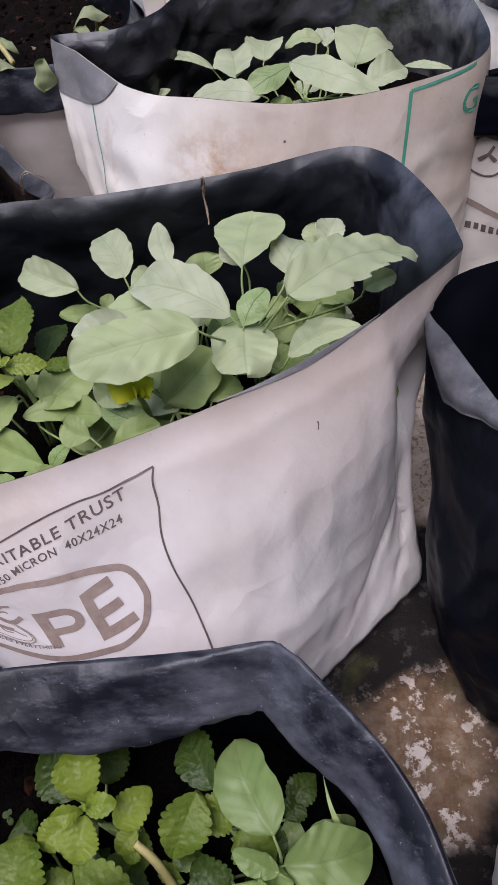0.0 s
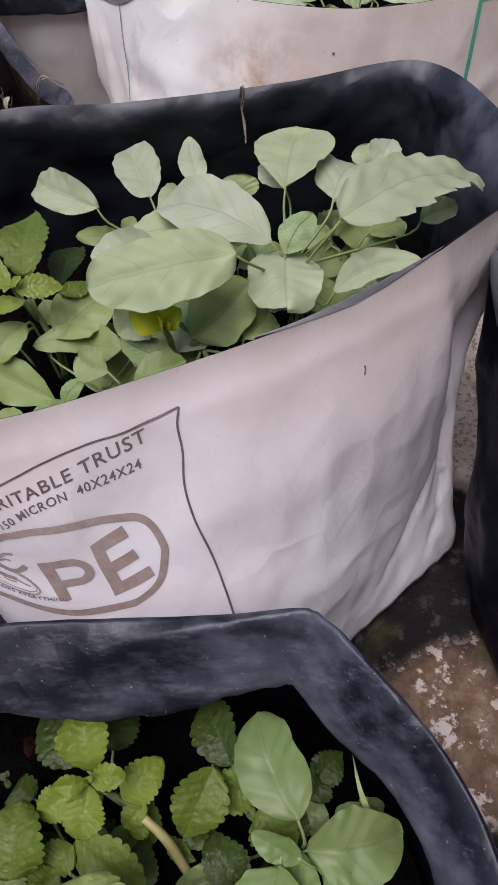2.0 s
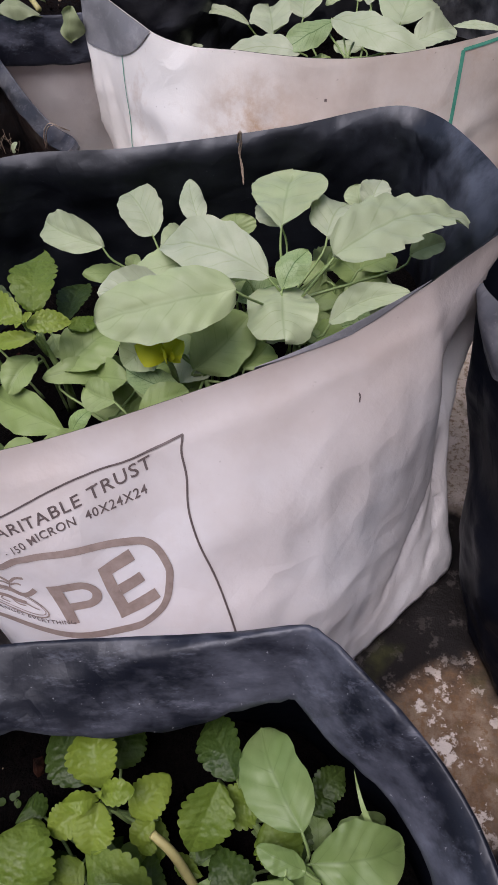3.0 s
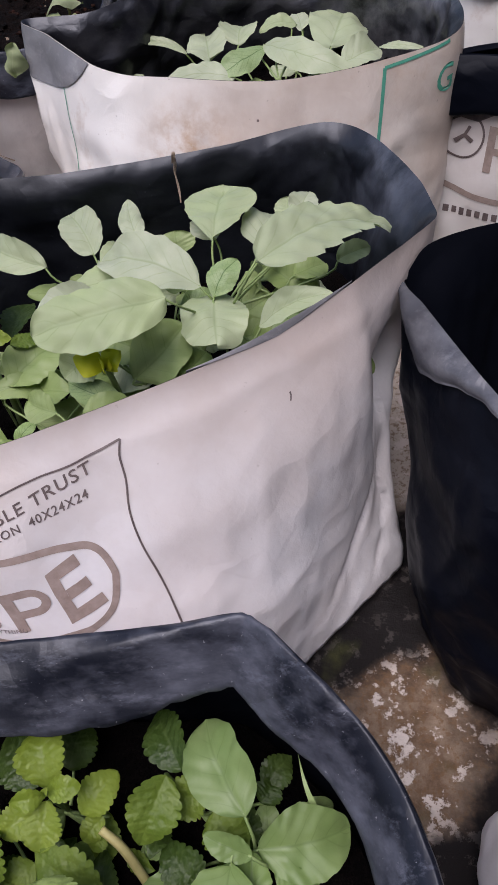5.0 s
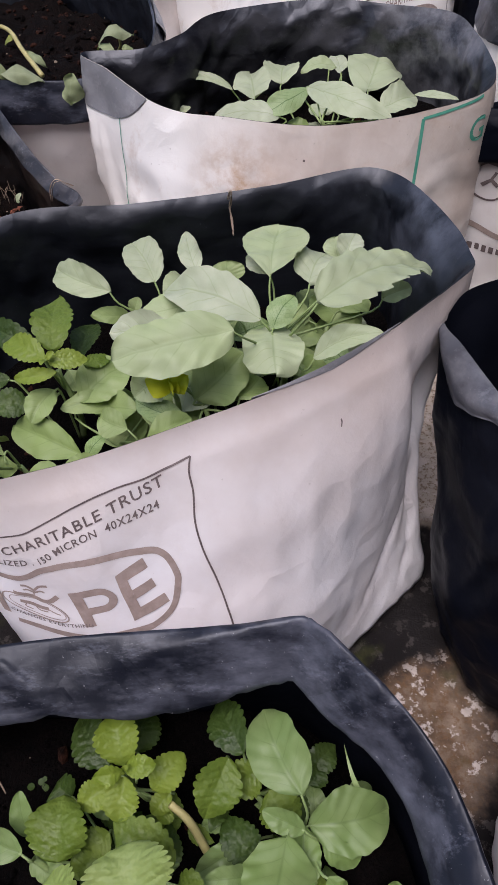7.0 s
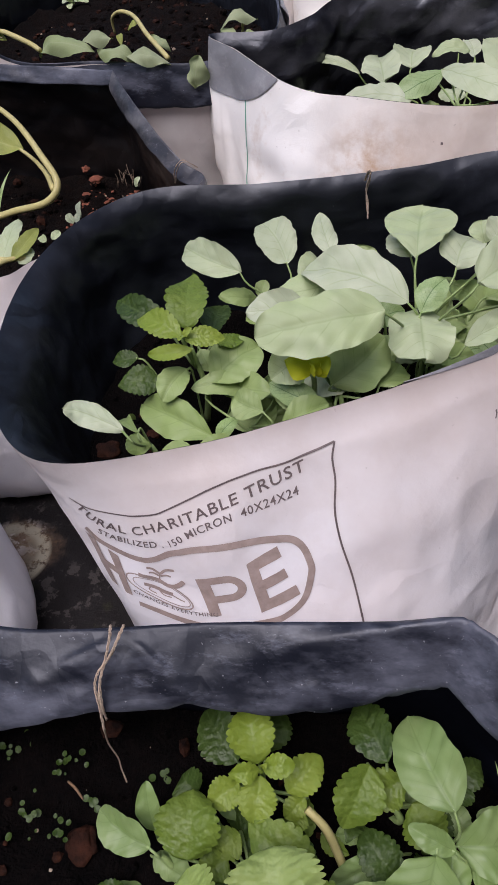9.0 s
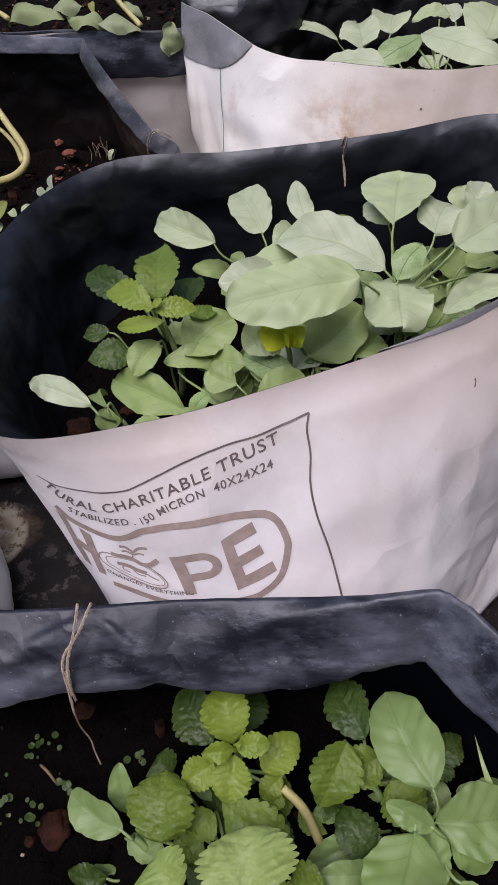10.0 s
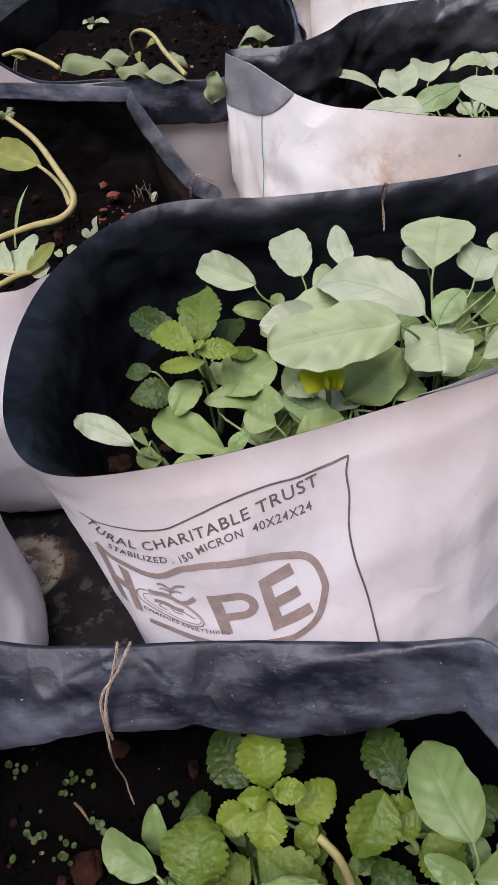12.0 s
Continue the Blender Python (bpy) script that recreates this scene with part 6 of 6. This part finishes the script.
print_front("print_line", *along_line(lettering("STABILIZED . 150 MICRON  40X24X24", 0, 0, 1, 0.0049), SIZE_LINE), DARK_INK, "small dark printed capitals")
RING = [(-0.2090, 0.1790), (-0.1993, 0.1700), (-0.1803, 0.1635), (-0.1638, 0.1655), (-0.1500, 0.1735), (-0.1325, 0.1790), (-0.1044, 0.1829), (-0.0802, 0.1840), (-0.0690, 0.1790), (-0.0628, 0.1670), (-0.0620, 0.1580), (-0.0665, 0.1400), (-0.0790, 0.1290), (-0.1000, 0.1225), (-0.1400, 0.1170), (-0.1800, 0.1180)]
print_front("print_ring", *stroke(RING, 0.0044, 140), BROWN_INK, "brown printed oval ring")
e_shape = joined(block(0, 0, 0.30, 1, 0.12), block(0.30, 0.80, 1, 1, 0.12), block(0.30, 0.40, 0.92, 0.59, 0.12), block(0.30, 0, 1, 0.20, 0.12))
print_front("print_mark", *in_quad(e_shape, (-0.1025, 0.1690), (-0.0835, 0.1800), (-0.0935, 0.1315), (-0.0685, 0.1450)), BROWN_INK, "brown printed block shape")
p_bowl = [(0.26, 0.91), (0.55, 0.91)] + [(0.62 + 0.29 * math.sin(a), 0.655 + 0.255 * math.cos(a)) for a in np.linspace(0, math.pi, 18)] + [(0.26, 0.40)]
p_shape = joined(block(0, 0, 0.27, 1, 0.12), band(p_bowl, 0.19))
print_front("print_mark", *in_quad(p_shape, (-0.1360, 0.1560), (-0.1050, 0.1630), (-0.1275, 0.1265), (-0.0990, 0.1345)), BROWN_INK, "brown printed block shape")
h_shape = joined(block(0, 0, 0.32, 1, 0.1), block(0.68, 0, 1, 1, 0.1), block(0.32, 0.42, 0.68, 0.60, 0.1))
print_front("print_mark", *in_quad(h_shape, (-0.2105, 0.1740), (-0.1890, 0.1600), (-0.2010, 0.1260), (-0.1840, 0.1240)), BROWN_INK, "brown printed block shape")


def tilted(cx, cz, rx, rz, turn, n=48):
    c, s = math.cos(turn), math.sin(turn)
    return [(cx + rx * math.cos(a) * c - rz * math.sin(a) * s, cz + rx * math.cos(a) * s + rz * math.sin(a) * c) for a in np.linspace(0, 2 * math.pi, n, endpoint=False)]


emblem = joined(band(tilted(-0.1625, 0.1375, 0.0240, 0.0090, -0.28), 0.0010, True), band(tilted(-0.1610, 0.1375, 0.0205, 0.0070, -0.28), 0.0006, True),
                stroke([(-0.1760, 0.1490), (-0.1640, 0.1478), (-0.1560, 0.1440), (-0.1500, 0.1452), (-0.1440, 0.1510)], 0.0034, 30), stroke([(-0.1615, 0.1480), (-0.1600, 0.1545)], 0.0009, 8),
                stroke([(-0.1600, 0.1535), (-0.1560, 0.1575), (-0.1500, 0.1590)], 0.0020, 12), stroke([(-0.1602, 0.1530), (-0.1650, 0.1570), (-0.1690, 0.1575)], 0.0020, 12), stroke([(-0.1606, 0.1510), (-0.1650, 0.1535), (-0.1680, 0.1530)], 0.0015, 10), stroke([(-0.1603, 0.1512), (-0.1560, 0.1530), (-0.1530, 0.1525)], 0.0015, 10),
                stroke([(-0.1730, 0.1410), (-0.1660, 0.1400), (-0.1590, 0.1375), (-0.1530, 0.1370)], 0.0032, 20), stroke([(-0.1640, 0.1400), (-0.1600, 0.1345), (-0.1540, 0.1340)], 0.0010, 12), stroke([(-0.1680, 0.1400), (-0.1700, 0.1365), (-0.1650, 0.1340)], 0.0009, 12), stroke([(-0.1560, 0.1375), (-0.1490, 0.1345), (-0.1450, 0.1335)], 0.0010, 10))
print_front("print_emblem", *emblem, BROWN_INK, "small oval printed emblem with a sprout")
print_front("print_line", *along_line(lettering("CHANGES EVERYTHING", 0, 0, 1, 0.0030), [(-0.1830, 0.1290), (-0.1700, 0.1255), (-0.1450, 0.1235), (-0.1220, 0.1275)]), DARK_INK, "tiny dark printed capitals")
# specks of dirt on the film
speck = main_bag.locate((0.0373, 0.0696, 0.2105))
main_bag.stamp("dirt_speck", *band([(0, 0.003), (0.0006, 0.001), (0, -0.002)], 0.0010), DARK_INK, speck)

def flap_shape(length, tall, n=18):
    verts, faces = [], []
    for i in range(n + 1):
        f = i / n
        for j in range(9):
            verts.append((length * f, 0.0015 - (tall * (1 - f ** 3.2) + 0.002) * j / 8))
    for i in range(n):
        for j in range(8):
            faces.append((i * 9 + j, i * 9 + j + 1, i * 9 + j + 10, i * 9 + j + 9))
    return verts, faces


flap_foot = back_bag.locate((-0.1955, 0.494, 0.306))
flap = back_bag.stamp("corner_flap", *flap_shape(0.122, 0.046), PALE_GREY, (flap_foot[0], 0.0), label="grey folded-out corner of the film", lift=0.0012)
flap.data.polygons.foreach_set("use_smooth", [True] * len(flap.data.polygons))

# green print on the stained bag
green = back_bag.locate((0.137, 0.362, 0.286))
back_bag.stamp("print_frame", *joined(band(straight((0, 0), (-0.002, -0.10)), 0.0032), band(straight((0, 0), (0.06, 0.004)), 0.0026)), GREEN_INK, green, label="green printed border")
back_bag.stamp("print_line", *lettering("G", 0.050, -0.034, 0.066, -0.012), GREEN_INK, green, label="green printed letter")
gl = back_bag.locate((-0.160, 0.430, 0.278))
back_bag.stamp("print_frame", *band(straight((0, 0), (0.006, -0.12)), 0.0014), GREEN_INK, gl, label="thin green printed border")
dot = back_bag.locate((0.028, 0.33, 0.262))
back_bag.stamp("dirt_speck", *block(-0.0010, -0.0010, 0.0010, 0.0010, 0.002), DARK_INK, dot)

# print on the rear bag
rc = rear_bag.locate((0.105, 0.735, 0.270))
rear_bag.stamp("print_frame", *joined(band(straight((-0.03, -0.006), (0.15, 0.012)), 0.0012), band(straight((0.15, 0.012), (0.15, -0.08)), 0.0012)), DARK_INK, rc, label="thin dark printed border")
rear_bag.stamp("print_line", *lettering("AL CHARITABLE TRUST", 0.03, -0.017, 0.130, -0.008), BROWN_INK, rc, label="dark printed capitals")
rear_bag.stamp("print_ring", *band(ring_pts(0.09, -0.055, 0.045, 0.028, 60, 2.4), 0.005, True), BROWN_INK, rc, label="brown printed ring")

# round emblem and unreadable lines on the far bag
fe = far_right_bag.locate((0.215, 0.378, 0.215))
far_right_bag.stamp("print_emblem", *joined(band(ring_pts(0, 0, 0.018, 0.020, 44), 0.0020, True), band([(-0.008, -0.004), (0.0, 0.002), (0.008, -0.004)], 0.004), band([(0.0, 0.002), (0.004, 0.010)], 0.003),
                    band([(-0.006, 0.022), (0.010, 0.018), (0.024, 0.026)], 0.008)), DARK_INK, fe, label="round dark printed emblem")
far_right_bag.stamp("print_mark", *joined(block(0.022, -0.030, 0.029, 0.012), band([(0.029, 0.0085), (0.036, 0.0085)] + ring_pts(0.038, -0.001, 0.010, 0.0095, 16, 2.0, math.pi / 2, -math.pi / 2) + [(0.029, -0.0105)], 0.0066)), BROWN_INK, fe, label="brown printed block shape")
far_right_bag.stamp("print_ring", *band(ring_pts(0.05, -0.012, 0.085, 0.046, 60, 2.4, math.pi, 2 * math.pi), 0.006), BROWN_INK, fe, label="brown printed arc")
for k in range(12):
    far_right_bag.stamp("print_bar", *block(-0.018 + k * 0.008, -0.078 + 0.0006 * (k % 3), -0.013 + k * 0.008, -0.070), DARK_INK, fe)
